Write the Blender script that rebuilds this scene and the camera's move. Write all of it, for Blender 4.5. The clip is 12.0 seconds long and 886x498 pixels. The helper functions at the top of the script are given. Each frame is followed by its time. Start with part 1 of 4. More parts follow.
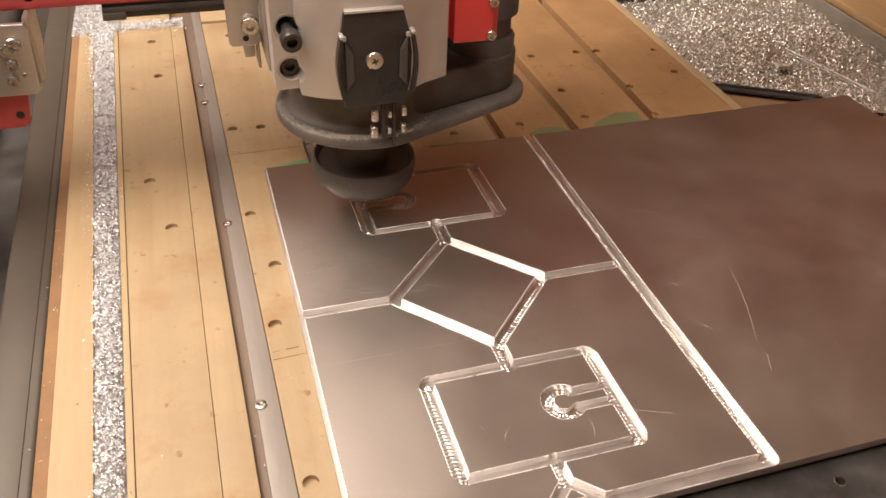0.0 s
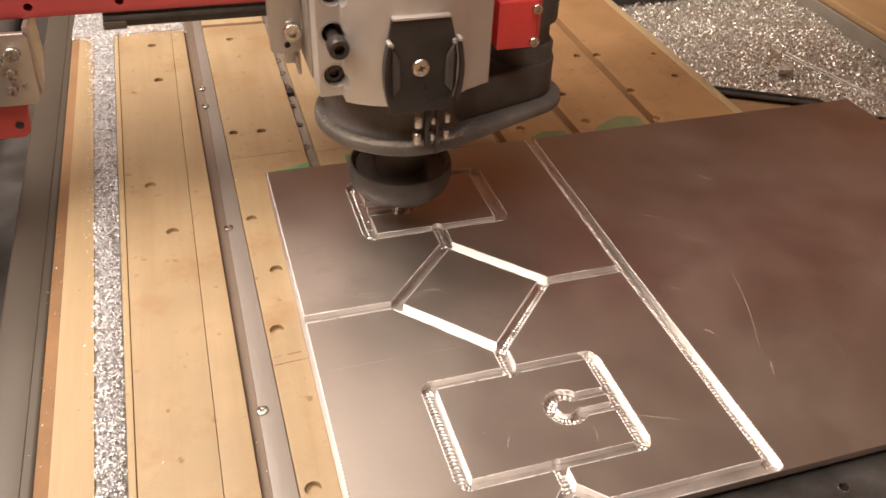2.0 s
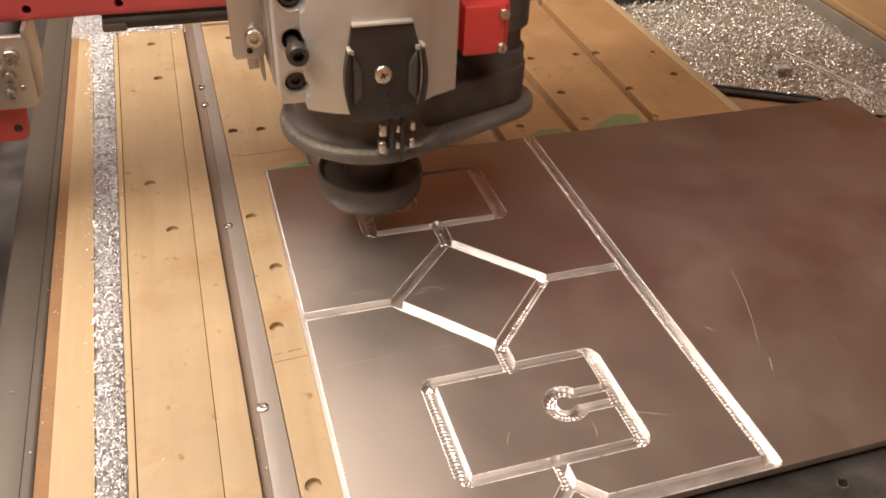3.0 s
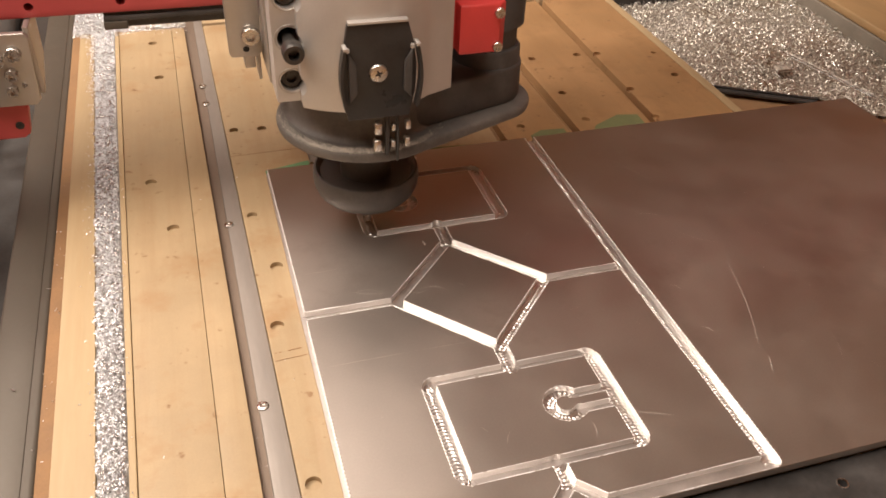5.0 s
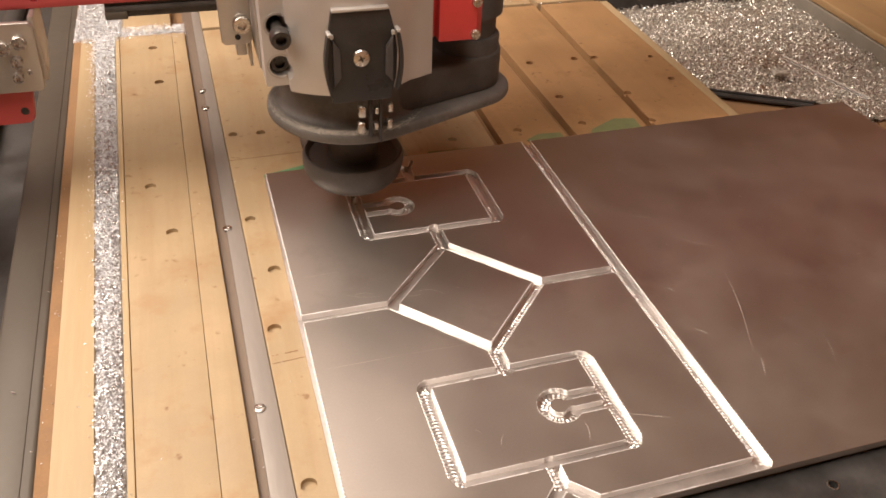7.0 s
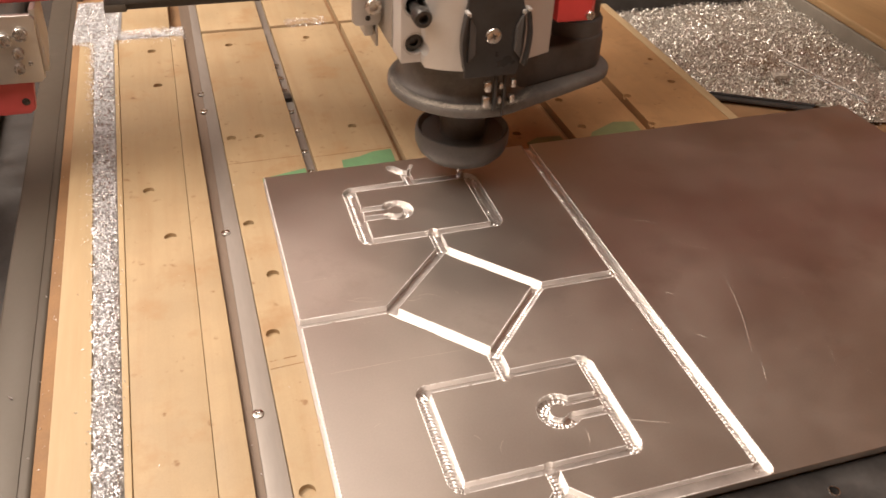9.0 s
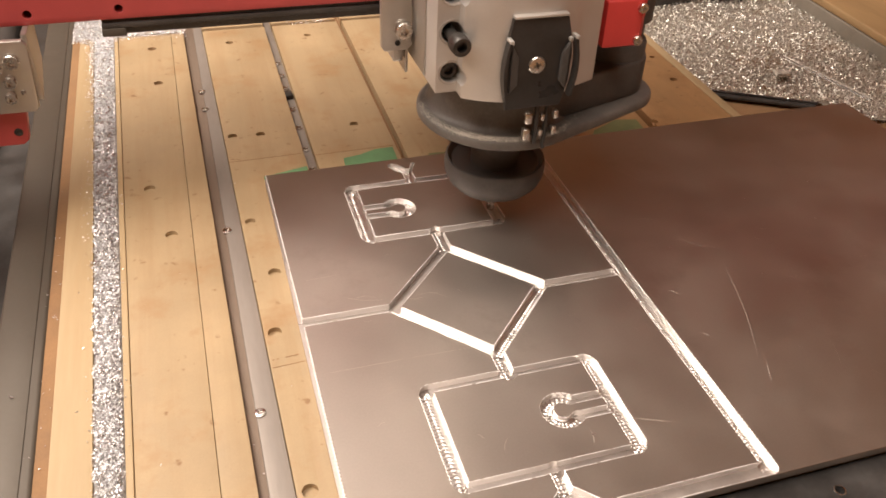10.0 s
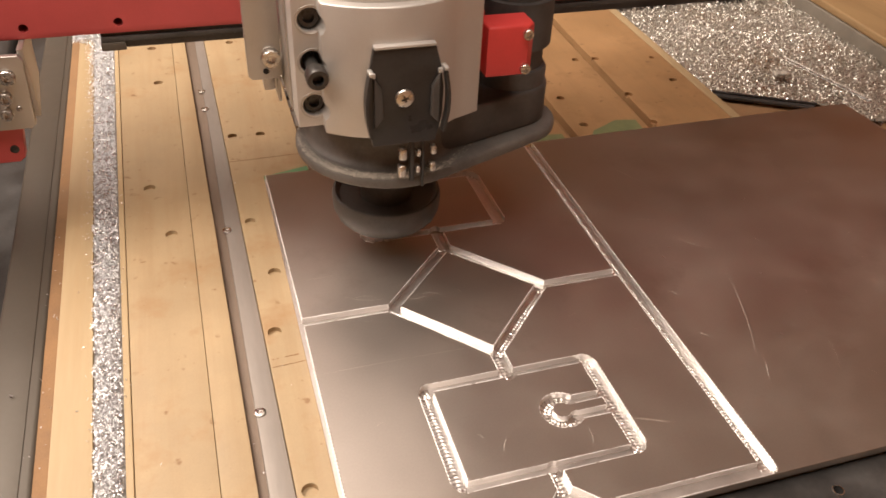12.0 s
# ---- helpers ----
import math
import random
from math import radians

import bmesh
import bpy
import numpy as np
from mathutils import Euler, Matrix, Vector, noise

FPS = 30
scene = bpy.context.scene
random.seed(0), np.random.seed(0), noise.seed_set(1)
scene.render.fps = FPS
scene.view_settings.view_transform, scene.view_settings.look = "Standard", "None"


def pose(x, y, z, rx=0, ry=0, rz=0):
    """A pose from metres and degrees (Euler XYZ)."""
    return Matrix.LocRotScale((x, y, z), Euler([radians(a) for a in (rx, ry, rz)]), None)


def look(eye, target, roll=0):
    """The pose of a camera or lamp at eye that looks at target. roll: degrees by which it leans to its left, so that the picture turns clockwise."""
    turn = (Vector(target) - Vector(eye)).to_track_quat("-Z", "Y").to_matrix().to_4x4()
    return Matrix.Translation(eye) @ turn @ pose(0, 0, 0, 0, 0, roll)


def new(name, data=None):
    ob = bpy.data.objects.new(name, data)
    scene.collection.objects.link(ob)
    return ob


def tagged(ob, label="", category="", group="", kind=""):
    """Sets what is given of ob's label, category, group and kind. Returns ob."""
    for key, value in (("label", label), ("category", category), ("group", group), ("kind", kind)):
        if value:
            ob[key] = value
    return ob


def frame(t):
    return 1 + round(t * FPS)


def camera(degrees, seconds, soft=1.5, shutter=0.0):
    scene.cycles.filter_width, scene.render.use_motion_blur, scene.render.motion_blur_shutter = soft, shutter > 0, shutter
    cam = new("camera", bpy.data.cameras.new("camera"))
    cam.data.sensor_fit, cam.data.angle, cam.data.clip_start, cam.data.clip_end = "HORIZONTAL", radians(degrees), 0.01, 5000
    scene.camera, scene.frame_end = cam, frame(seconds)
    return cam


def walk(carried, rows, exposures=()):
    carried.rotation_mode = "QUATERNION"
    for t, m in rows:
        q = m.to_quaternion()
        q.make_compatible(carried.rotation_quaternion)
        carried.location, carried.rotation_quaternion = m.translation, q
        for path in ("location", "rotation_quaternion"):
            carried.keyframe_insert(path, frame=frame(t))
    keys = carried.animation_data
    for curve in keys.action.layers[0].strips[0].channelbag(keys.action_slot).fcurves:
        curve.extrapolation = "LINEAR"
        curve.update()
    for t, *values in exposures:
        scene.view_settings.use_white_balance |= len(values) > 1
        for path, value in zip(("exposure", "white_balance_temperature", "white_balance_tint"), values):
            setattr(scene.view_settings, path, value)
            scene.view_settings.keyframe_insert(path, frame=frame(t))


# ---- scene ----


# ---------------------------------------------------------------- camera
PATH = [
    (0, (-0.15252, -0.39726, 0.35647), (0.09820, 0.35772, -0.24945), 2.488),
    (0.5, (-0.15287, -0.39795, 0.35627), (0.09736, 0.35745, -0.24934), 2.437),
    (1, (-0.15412, -0.39714, 0.35583), (0.09785, 0.35884, -0.24833), 2.576),
    (1.5, (-0.15468, -0.39542, 0.35593), (0.09774, 0.36010, -0.24862), 2.546),
    (2, (-0.15412, -0.39493, 0.35675), (0.09873, 0.36155, -0.24641), 2.556),
    (2.5, (-0.15384, -0.39556, 0.35552), (0.09928, 0.36072, -0.24779), 2.566),
    (3, (-0.15473, -0.39623, 0.35616), (0.09888, 0.35953, -0.24758), 2.553),
    (5, (-0.15535, -0.39704, 0.35575), (0.09840, 0.35926, -0.24726), 2.700),
    (5.5, (-0.15420, -0.39863, 0.35667), (0.09938, 0.35764, -0.24645), 2.683),
    (6, (-0.15208, -0.39952, 0.35700), (0.10115, 0.35693, -0.24604), 2.615),
    (6.5, (-0.15191, -0.40141, 0.35948), (0.10083, 0.35627, -0.24222), 2.569),
    (7, (-0.15221, -0.40162, 0.35999), (0.09917, 0.35688, -0.24124), 2.542),
    (9, (-0.15092, -0.39911, 0.36033), (0.10096, 0.36059, -0.23917), 2.502),
    (9.5, (-0.15238, -0.39753, 0.35845), (0.09904, 0.36184, -0.24167), 2.501),
    (10, (-0.15252, -0.39659, 0.35818), (0.09988, 0.36205, -0.24245), 2.546),
    (10.5, (-0.15194, -0.39710, 0.35779), (0.10063, 0.36157, -0.24274), 2.578),
    (11, (-0.15235, -0.39742, 0.35943), (0.10182, 0.36063, -0.24121), 2.711),
    (11.5, (-0.15187, -0.39693, 0.35984), (0.10173, 0.36056, -0.24174), 2.679),
    (12, (-0.15314, -0.39704, 0.35882), (0.10037, 0.36106, -0.24203), 2.682),
]
EXPOSURE = 0.17
cam = camera(57.75, 12.0, soft=1.65, shutter=0.4)
walk(cam, [(t, look(eye, target, roll)) for t, eye, target, roll in PATH], exposures=[(0, EXPOSURE), (12, EXPOSURE)])

# ---------------------------------------------------------------- light
world = bpy.data.worlds.new("world")
scene.world = world
world.use_nodes = True
world.node_tree.nodes["Background"].inputs[0].default_value = (0.5, 0.42, 0.34, 1)
world.node_tree.nodes["Background"].inputs[1].default_value = 0.05


def area_lamp(name, eye, target, long_side, short_side, watts, colour):
    data = bpy.data.lights.new(name, "AREA")
    data.shape, data.size, data.size_y = "RECTANGLE", long_side, short_side
    data.energy, data.color = watts, colour
    ob = new(name, data)
    ob.matrix_world = look(eye, target)
    return ob


WARM = (1.0, 0.875, 0.775)
lamp_long = area_lamp("workshop_lamp", (-1.12, 0.33, 1.5), (-1.12, 0.33, 0), 2.0, 0.55, 40.0, WARM)
lamp_long.matrix_world = pose(-1.12, 0.33, 1.5, 0, 0, 51.7)
# two unseen lamps added as fill, for the head's front and the far boards
lamp_fill_front = area_lamp("fill_lamp", (-0.42, -0.48, 2.12), (-0.25, 0.05, 0.0), 1.8, 1.3, 48.0, WARM)
lamp_fill_back = area_lamp("fill_lamp", (-0.72, 0.62, 2.12), (-0.5, 0.5, 0.0), 1.4, 0.6, 18.0, WARM)


# ---------------------------------------------------------------- materials
def material(name, colour, rough=0.6, metal=0.0, vary=0.12, scale=40.0, bump=0.15, bump_scale=300.0, fine=0.06,
             stretch=(1, 1, 1), second=None, mask=0.0, mask_scale=8.0, rough_vary=0.12, specks=None, streak=None):
    m = bpy.data.materials.new(name)
    m.use_nodes = True
    nt = m.node_tree
    b = nt.nodes["Principled BSDF"]
    b.inputs["Metallic"].default_value = metal
    tc = nt.nodes.new("ShaderNodeTexCoord")
    mp = nt.nodes.new("ShaderNodeMapping")
    mp.inputs["Scale"].default_value = stretch
    nt.links.new(tc.outputs["Object"], mp.inputs[0])

    def noise_tex(s, detail=4.0, rough_=0.6):
        n = nt.nodes.new("ShaderNodeTexNoise")
        n.inputs["Scale"].default_value, n.inputs["Detail"].default_value = s, detail
        n.inputs["Roughness"].default_value = rough_
        nt.links.new(mp.outputs[0], n.inputs["Vector"])
        return n
    big, small = noise_tex(scale), noise_tex(bump_scale, 3.0)

    def mix(a, b_, fac, kind="MIX"):
        n = nt.nodes.new("ShaderNodeMix")
        n.data_type, n.blend_type = "RGBA", kind
        for sock, v in ((n.inputs[0], fac), (n.inputs[6], a), (n.inputs[7], b_)):
            if hasattr(v, "is_output"):
                nt.links.new(v, sock)
            else:
                sock.default_value = v
        return n.outputs[2]

    def ramp(src, lo, hi):
        n = nt.nodes.new("ShaderNodeMapRange")
        n.inputs[1].default_value, n.inputs[2].default_value = lo, hi
        nt.links.new(src, n.inputs[0])
        return n.outputs[0]
    c = tuple(colour) + (1,)
    dark = tuple(max(0, v * (1 - 2.2 * vary)) for v in colour) + (1,)
    light = tuple(min(1, v * (1 + 1.2 * vary)) for v in colour) + (1,)
    col = mix(dark, light, ramp(big.outputs[0], 0.3, 0.7))
    col2 = mix(dark, c, ramp(small.outputs[0], 0.25, 0.75))
    col = mix(col, col2, min(1, fine * 6))
    if second:
        patch = noise_tex(mask_scale, 5.0, 0.65)
        col = mix(col, tuple(second) + (1,), ramp(patch.outputs[0], 0.62 - mask, 0.78 - mask))
    if specks:
        tone, size, cut = specks
        dots = noise_tex(size, 3.0, 0.5)
        col = mix(col, tuple(tone) + (1,), ramp(dots.outputs[0], cut, cut + 0.10))
    if streak:
        tone, size, share = streak
        along = nt.nodes.new("ShaderNodeMapping")
        along.inputs["Scale"].default_value = (1, 0.05, 1)
        nt.links.new(tc.outputs["Object"], along.inputs[0])
        fibre = noise_tex(size, 6.0, 0.7)
        nt.links.new(along.outputs[0], fibre.inputs["Vector"])
        weak = nt.nodes.new("ShaderNodeMath")
        weak.operation = "MULTIPLY"
        weak.inputs[1].default_value = share
        nt.links.new(ramp(fibre.outputs[0], 0.45, 0.72), weak.inputs[0])
        col = mix(col, tuple(tone) + (1,), weak.outputs[0])
    nt.links.new(col, b.inputs["Base Color"])
    r = nt.nodes.new("ShaderNodeMapRange")
    r.inputs[1].default_value, r.inputs[2].default_value = 0.3, 0.7
    r.inputs[3].default_value, r.inputs[4].default_value = max(0.02, rough - rough_vary), min(1, rough + rough_vary)
    nt.links.new(big.outputs[0], r.inputs[0])
    nt.links.new(r.outputs[0], b.inputs["Roughness"])
    if bump:
        bp = nt.nodes.new("ShaderNodeBump")
        bp.inputs["Strength"].default_value, bp.inputs["Distance"].default_value = bump, 0.001
        nt.links.new(small.outputs[0], bp.inputs["Height"])
        nt.links.new(bp.outputs[0], b.inputs["Normal"])
    return m


MDF = material("mdf", (0.435, 0.318, 0.182), 0.58, vary=0.10, scale=14, bump=0.12, bump_scale=900, second=(0.36, 0.222, 0.108), mask=0.085, mask_scale=17, specks=((0.24, 0.135, 0.06), 110, 0.66), streak=((0.33, 0.20, 0.095), 75, 0.38))
# MDF with the right side's dim orange light put into its colour
MDF_DIM_LIT = material("dim_lit_mdf", (0.41, 0.238, 0.108), 0.58, vary=0.12, scale=14, bump=0.12, bump_scale=900, second=(0.30, 0.17, 0.075), mask=0.085, mask_scale=17, specks=((0.2, 0.11, 0.05), 110, 0.66), streak=((0.27, 0.155, 0.07), 75, 0.4))
MDF_EDGE = material("mdf_edge", (0.30, 0.17, 0.08), 0.8, vary=0.14, scale=30, bump=0.3, bump_scale=600)
PINE = material("pine", (0.47, 0.35, 0.20), 0.55, vary=0.10, scale=10, bump=0.1, bump_scale=260, stretch=(1, 0.08, 1), streak=((0.40, 0.26, 0.125), 80, 0.4))
BEAM_WOOD = material("beam_wood", (0.42, 0.27, 0.13), 0.6, vary=0.15, scale=16, bump=0.1, bump_scale=200, stretch=(1, 0.1, 1))
GREY_PAINT = material("grey_paint", (0.24, 0.21, 0.17), 0.6, vary=0.1, scale=30, bump=0.1)
PLATE = material("aluminium_plate", (0.505, 0.447, 0.395), 0.43, metal=0.95, vary=0.07, scale=9, bump=0.06, bump_scale=700,
                 second=(0.43, 0.365, 0.315), mask=0.04, mask_scale=11, rough_vary=0.06)
CUT = material("machined_aluminium", (0.86, 0.83, 0.80), 0.36, metal=1.0, vary=0.05, scale=60, bump=0.03, bump_scale=500, rough_vary=0.03)
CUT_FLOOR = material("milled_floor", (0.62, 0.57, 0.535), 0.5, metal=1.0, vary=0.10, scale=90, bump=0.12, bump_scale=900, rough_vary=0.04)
CUT_ROUGH = material("chattered_aluminium", (0.88, 0.85, 0.82), 0.33, metal=1.0, vary=0.05, scale=400, bump=0.08, bump_scale=900, rough_vary=0.05)
LIP = material("burnished_lip", (0.95, 0.93, 0.91), 0.42, metal=0.55, vary=0.03, scale=300, bump=0.05, bump_scale=900)
CHIP = material("aluminium_chip", (0.81, 0.815, 0.83), 0.30, metal=0.90, vary=0.06, scale=200, bump=0.2, bump_scale=1200)
CHIP_BED = material("chip_bed", (0.42, 0.41, 0.40), 0.5, metal=0.3, vary=0.2, scale=260, bump=0.6, bump_scale=420)
CHIP_DULL = material("dull_chip", (0.78, 0.745, 0.68), 0.36, metal=0.85, vary=0.08, scale=200, bump=0.2, bump_scale=1200)
TRAY_BED = material("dusty_chip_bed", (0.46, 0.41, 0.34), 0.6, metal=0.1, vary=0.2, scale=260, bump=0.6, bump_scale=420,
                    second=(0.30, 0.20, 0.11), mask=0.05, mask_scale=14)
# track metal with the board edge's shadow put into its brown
TRACK_SHADE = material("shaded_track", (0.25, 0.19, 0.145), 0.6, metal=0.5, vary=0.16, scale=30, bump=0.15, bump_scale=400, stretch=(1, 0.15, 1))
TRACK = material("anodised_track", (0.33, 0.292, 0.258), 0.60, metal=0.6, vary=0.10, scale=40, bump=0.1, bump_scale=400, stretch=(1, 0.15, 1))
STEEL_DARK = material("dark_steel", (0.115, 0.099, 0.080), 0.5, metal=0.35, vary=0.07, scale=9, bump=0.08, bump_scale=300)
STEEL_BLUE = material("black_rail", (0.080, 0.074, 0.070), 0.5, metal=0.3, vary=0.25, scale=30, bump=0.1)
GLINT = material("painted_glint", (0.82, 0.78, 0.72), 0.6, vary=0.05, scale=60, bump=0.1)
BODY = material("cast_aluminium", (0.64, 0.61, 0.57), 0.46, metal=0.55, vary=0.05, scale=25, bump=0.12, bump_scale=900)
BRACKET = material("bracket_steel", (0.52, 0.49, 0.45), 0.40, metal=0.75, vary=0.06, scale=40, bump=0.08, bump_scale=500)
BLACK = material("black_plastic", (0.040, 0.037, 0.035), 0.36, vary=0.25, scale=40, bump=0.08, bump_scale=500)
# black raised to a dark grey
FAN = material("greyed_black_plastic", (0.085, 0.078, 0.074), 0.44, vary=0.25, scale=40, bump=0.08, bump_scale=500)
# dusty plastic, its base raised further to stand in for haze
BLACK_DUSTY = material("dusty_hazed_black_plastic", (0.135, 0.124, 0.112), 0.46, vary=0.25, scale=40, bump=0.15, bump_scale=500,
                       second=(0.17, 0.15, 0.13), mask=0.02, mask_scale=60)
DUST = material("pale_dust", (0.62, 0.57, 0.49), 0.8, vary=0.3, scale=200, bump=0.6, bump_scale=900)
RUBBER = material("black_rubber", (0.085, 0.078, 0.073), 0.58, vary=0.2, scale=60, bump=0.1)
RED = material("red_powder_coat", (0.54, 0.085, 0.085), 0.45, vary=0.08, scale=20, bump=0.12, bump_scale=900)
RED_PRINT = material("red_plastic", (0.70, 0.065, 0.06), 0.45, vary=0.06, scale=40, bump=0.1, bump_scale=600)
BOLT = material("zinc_bolt", (0.72, 0.69, 0.65), 0.28, metal=1.0, vary=0.1, scale=200, bump=0.1)
BOLT_BLACK = material("black_oxide_bolt", (0.085, 0.078, 0.072), 0.35, metal=0.6, vary=0.2, scale=200, bump=0.1)
# near-black that stands for the shade inside small holes and slots
HOLE_SHADE = material("bore_shade", (0.02, 0.017, 0.015), 0.8, vary=0.2, bump=0)
TAPE_OLD = material("dusty_green_tape", (0.20, 0.22, 0.10), 0.7, vary=0.15, scale=60, bump=0.2, bump_scale=500)
TAPE = material("green_tape", (0.15, 0.30, 0.145), 0.6, vary=0.12, scale=60, bump=0.2, bump_scale=500)
WALL_EAST = material("orange_brown_wall", (0.78, 0.335, 0.085), 0.8, vary=0.15, scale=1.2, bump=0.1, bump_scale=60)
WALL = material("workshop_wall", (0.62, 0.41, 0.255), 0.8, vary=0.25, scale=1.2, bump=0.1, bump_scale=60)
CEILING = material("ceiling_board", (0.78, 0.67, 0.56), 0.8, vary=0.08, scale=2, bump=0.1, bump_scale=60)
CONCRETE = material("concrete_floor", (0.34, 0.31, 0.28), 0.8, vary=0.2, scale=3, bump=0.2, bump_scale=80)
SCRATCH = material("bright_scratch", (0.70, 0.62, 0.54), 0.55, metal=0.3, vary=0.05, bump=0)

acrylic = bpy.data.materials.new("clear_acrylic")
acrylic.use_nodes = True
ab = acrylic.node_tree.nodes["Principled BSDF"]
ab.inputs["Transmission Weight"].default_value, ab.inputs["Roughness"].default_value, ab.inputs["IOR"].default_value = 1.0, 0.02, 1.12


# ---------------------------------------------------------------- mesh helpers
def mesh_of(name, bm, mat, angle=35):
    me = bpy.data.meshes.new(name)
    bmesh.ops.recalc_face_normals(bm, faces=bm.faces)
    bm.to_mesh(me)
    bm.free()
    for p in me.polygons:
        p.use_smooth = True
    me.set_sharp_from_angle(angle=radians(angle))
    me.materials.append(mat)
    return me


def part(name, bm, mat, parent=None, label=""):
    ob = new(name, mesh_of(name, bm, mat))
    ob.parent = parent
    return tagged(ob, label)


def thing(name, bm, mat, label, category, group="", kind=""):
    return tagged(new(name, mesh_of(name, bm, mat)), label, category, group, kind)


def base(name, m, label, category, group=""):
    ob = new(name)
    ob.empty_display_size = 0.02
    ob.matrix_world = m
    return tagged(ob, label, category, group)


def box(bm, x0, x1, y0, y1, z0, z1, bev=0.0, seg=2):
    g = bmesh.ops.create_cube(bm, size=1)
    bmesh.ops.transform(bm, verts=g["verts"], matrix=Matrix.Translation(((x0 + x1) / 2, (y0 + y1) / 2, (z0 + z1) / 2)) @ Matrix.Diagonal((x1 - x0, y1 - y0, z1 - z0, 1)))
    if bev:
        bmesh.ops.bevel(bm, geom=list({e for v in g["verts"] for e in v.link_edges}), offset=bev, segments=seg, affect="EDGES", profile=0.5)
    return bm


def prism(bm, pts, z0, z1, bev=0.0, m=None):
    """An outline drawn in x and y, raised from z0 to z1."""
    vs = [bm.verts.new((x, y, z0)) for x, y in pts]
    f = bm.faces.new(vs)
    r = bmesh.ops.extrude_face_region(bm, geom=[f])
    top = [v for v in r["geom"] if isinstance(v, bmesh.types.BMVert)]
    bmesh.ops.translate(bm, verts=top, vec=(0, 0, z1 - z0))
    allv = vs + top
    if bev:
        es = list({e for v in allv for e in v.link_edges if abs(e.verts[0].co.z - e.verts[1].co.z) < 1e-7})
        r = bmesh.ops.bevel(bm, geom=es, offset=bev, segments=3, affect="EDGES", profile=0.5)
        allv = list({v for f_ in bm.faces for v in f_.verts}) if m else allv
    if m is not None:
        bmesh.ops.transform(bm, verts=allv, matrix=m)
    return bm


def lathe(bm, profile, centre=(0, 0), seg=48, m=None, closed=False):
    """A turned body: (radius, height) pairs from below to above."""
    rings = []
    made = []
    for r, z in profile:
        ring = [bm.verts.new((centre[0] + r * math.cos(2 * math.pi * i / seg), centre[1] + r * math.sin(2 * math.pi * i / seg), z)) for i in range(seg)]
        rings.append(ring)
        made += ring
    for a, b in zip(rings, rings[1:] + rings[:1] if closed else rings[1:]):
        for i in range(seg):
            bm.faces.new((a[i], a[(i + 1) % seg], b[(i + 1) % seg], b[i]))
    if not closed:
        bm.faces.new(rings[0][::-1])
        bm.faces.new(rings[-1])
    if m is not None:
        bmesh.ops.transform(bm, verts=made, matrix=m)
    return bm


def socket_screw(name, m, parent, r=0.006, h=0.006, mat=None, shank=0.0, socket=True):
    """A cap screw whose axis is local z; the head rises from z = 0."""
    bm = bmesh.new()
    prof = [(r * 0.96, 0), (r, h * 0.12), (r, h * 0.85), (r * 0.9, h)]
    if socket:
        prof += [(r * 0.52, h), (r * 0.46, h * 0.45)]
    if shank:
        prof = [(r * 0.6, -shank), (r * 0.6, -0.0002)] + prof
    lathe(bm, prof, seg=20)
    ob = part(name, bm, mat or BOLT, parent)
    ob.matrix_local = m
    return ob


def cut_mesh(me, cutters):
    """The mesh less the bodies of the cutters."""
    ob = new("blank", me)
    temp = []
    for bm in cutters:
        cme = bpy.data.meshes.new("cutter")
        bmesh.ops.recalc_face_normals(bm, faces=bm.faces)
        bm.to_mesh(cme)
        bm.free()
        c = new("cutter", cme)
        temp.append(c)
        mod = ob.modifiers.new("cut", "BOOLEAN")
        mod.operation, mod.object, mod.solver = "DIFFERENCE", c, "EXACT"
    bpy.context.view_layer.update()
    out = bpy.data.meshes.new_from_object(ob.evaluated_get(bpy.context.evaluated_depsgraph_get()))
    for o in (ob, *temp):
        bpy.data.objects.remove(o)
    for p in out.polygons:
        p.use_smooth = True
    out.set_sharp_from_angle(angle=radians(35))
    return out


def capsule(p, q, w, n=7):
    """The outline of a slot from p to q, of width w, with round ends."""
    a = math.atan2(q[1] - p[1], q[0] - p[0])
    pts = []
    for c, s in ((q, -90), (p, 90)):
        for i in range(n):
            t = a + radians(s + 180 * i / (n - 1))
            pts.append((c[0] + w / 2 * math.cos(t), c[1] + w / 2 * math.sin(t)))
    return pts


# ---------------------------------------------------------------- the room
ZB = -0.0064          # top of the spoil board
TRAY = -0.050         # top of the tray beside it


def room():
    for name, b, mat, lab in (("floor", (-2.5, 3, -2.5, 3, -0.95, -0.9), CONCRETE, "bare grey concrete workshop floor"),
                              ("ceiling", (-2.5, 3, -2.5, 3, 2.2, 2.25), CEILING, "plain painted workshop ceiling"),
                              ("wall_north", (-2.5, 3, 3, 3.1, -0.95, 2.25), WALL, "plain warm brown workshop wall"),
                              ("wall_south", (-2.5, 3, -2.6, -2.5, -0.95, 2.25), WALL, "plain warm brown workshop wall"),
                              ("wall_east", (3, 3.1, -2.6, 3.1, -0.95, 2.25), WALL_EAST, "plain orange brown workshop wall"),
                              ("wall_west", (-2.6, -2.5, -2.6, 3.1, -0.95, 2.25), WALL, "plain warm brown workshop wall")):
        thing(name, box(bmesh.new(), *b), mat, lab, name.split("_")[0], kind="structure")


room()


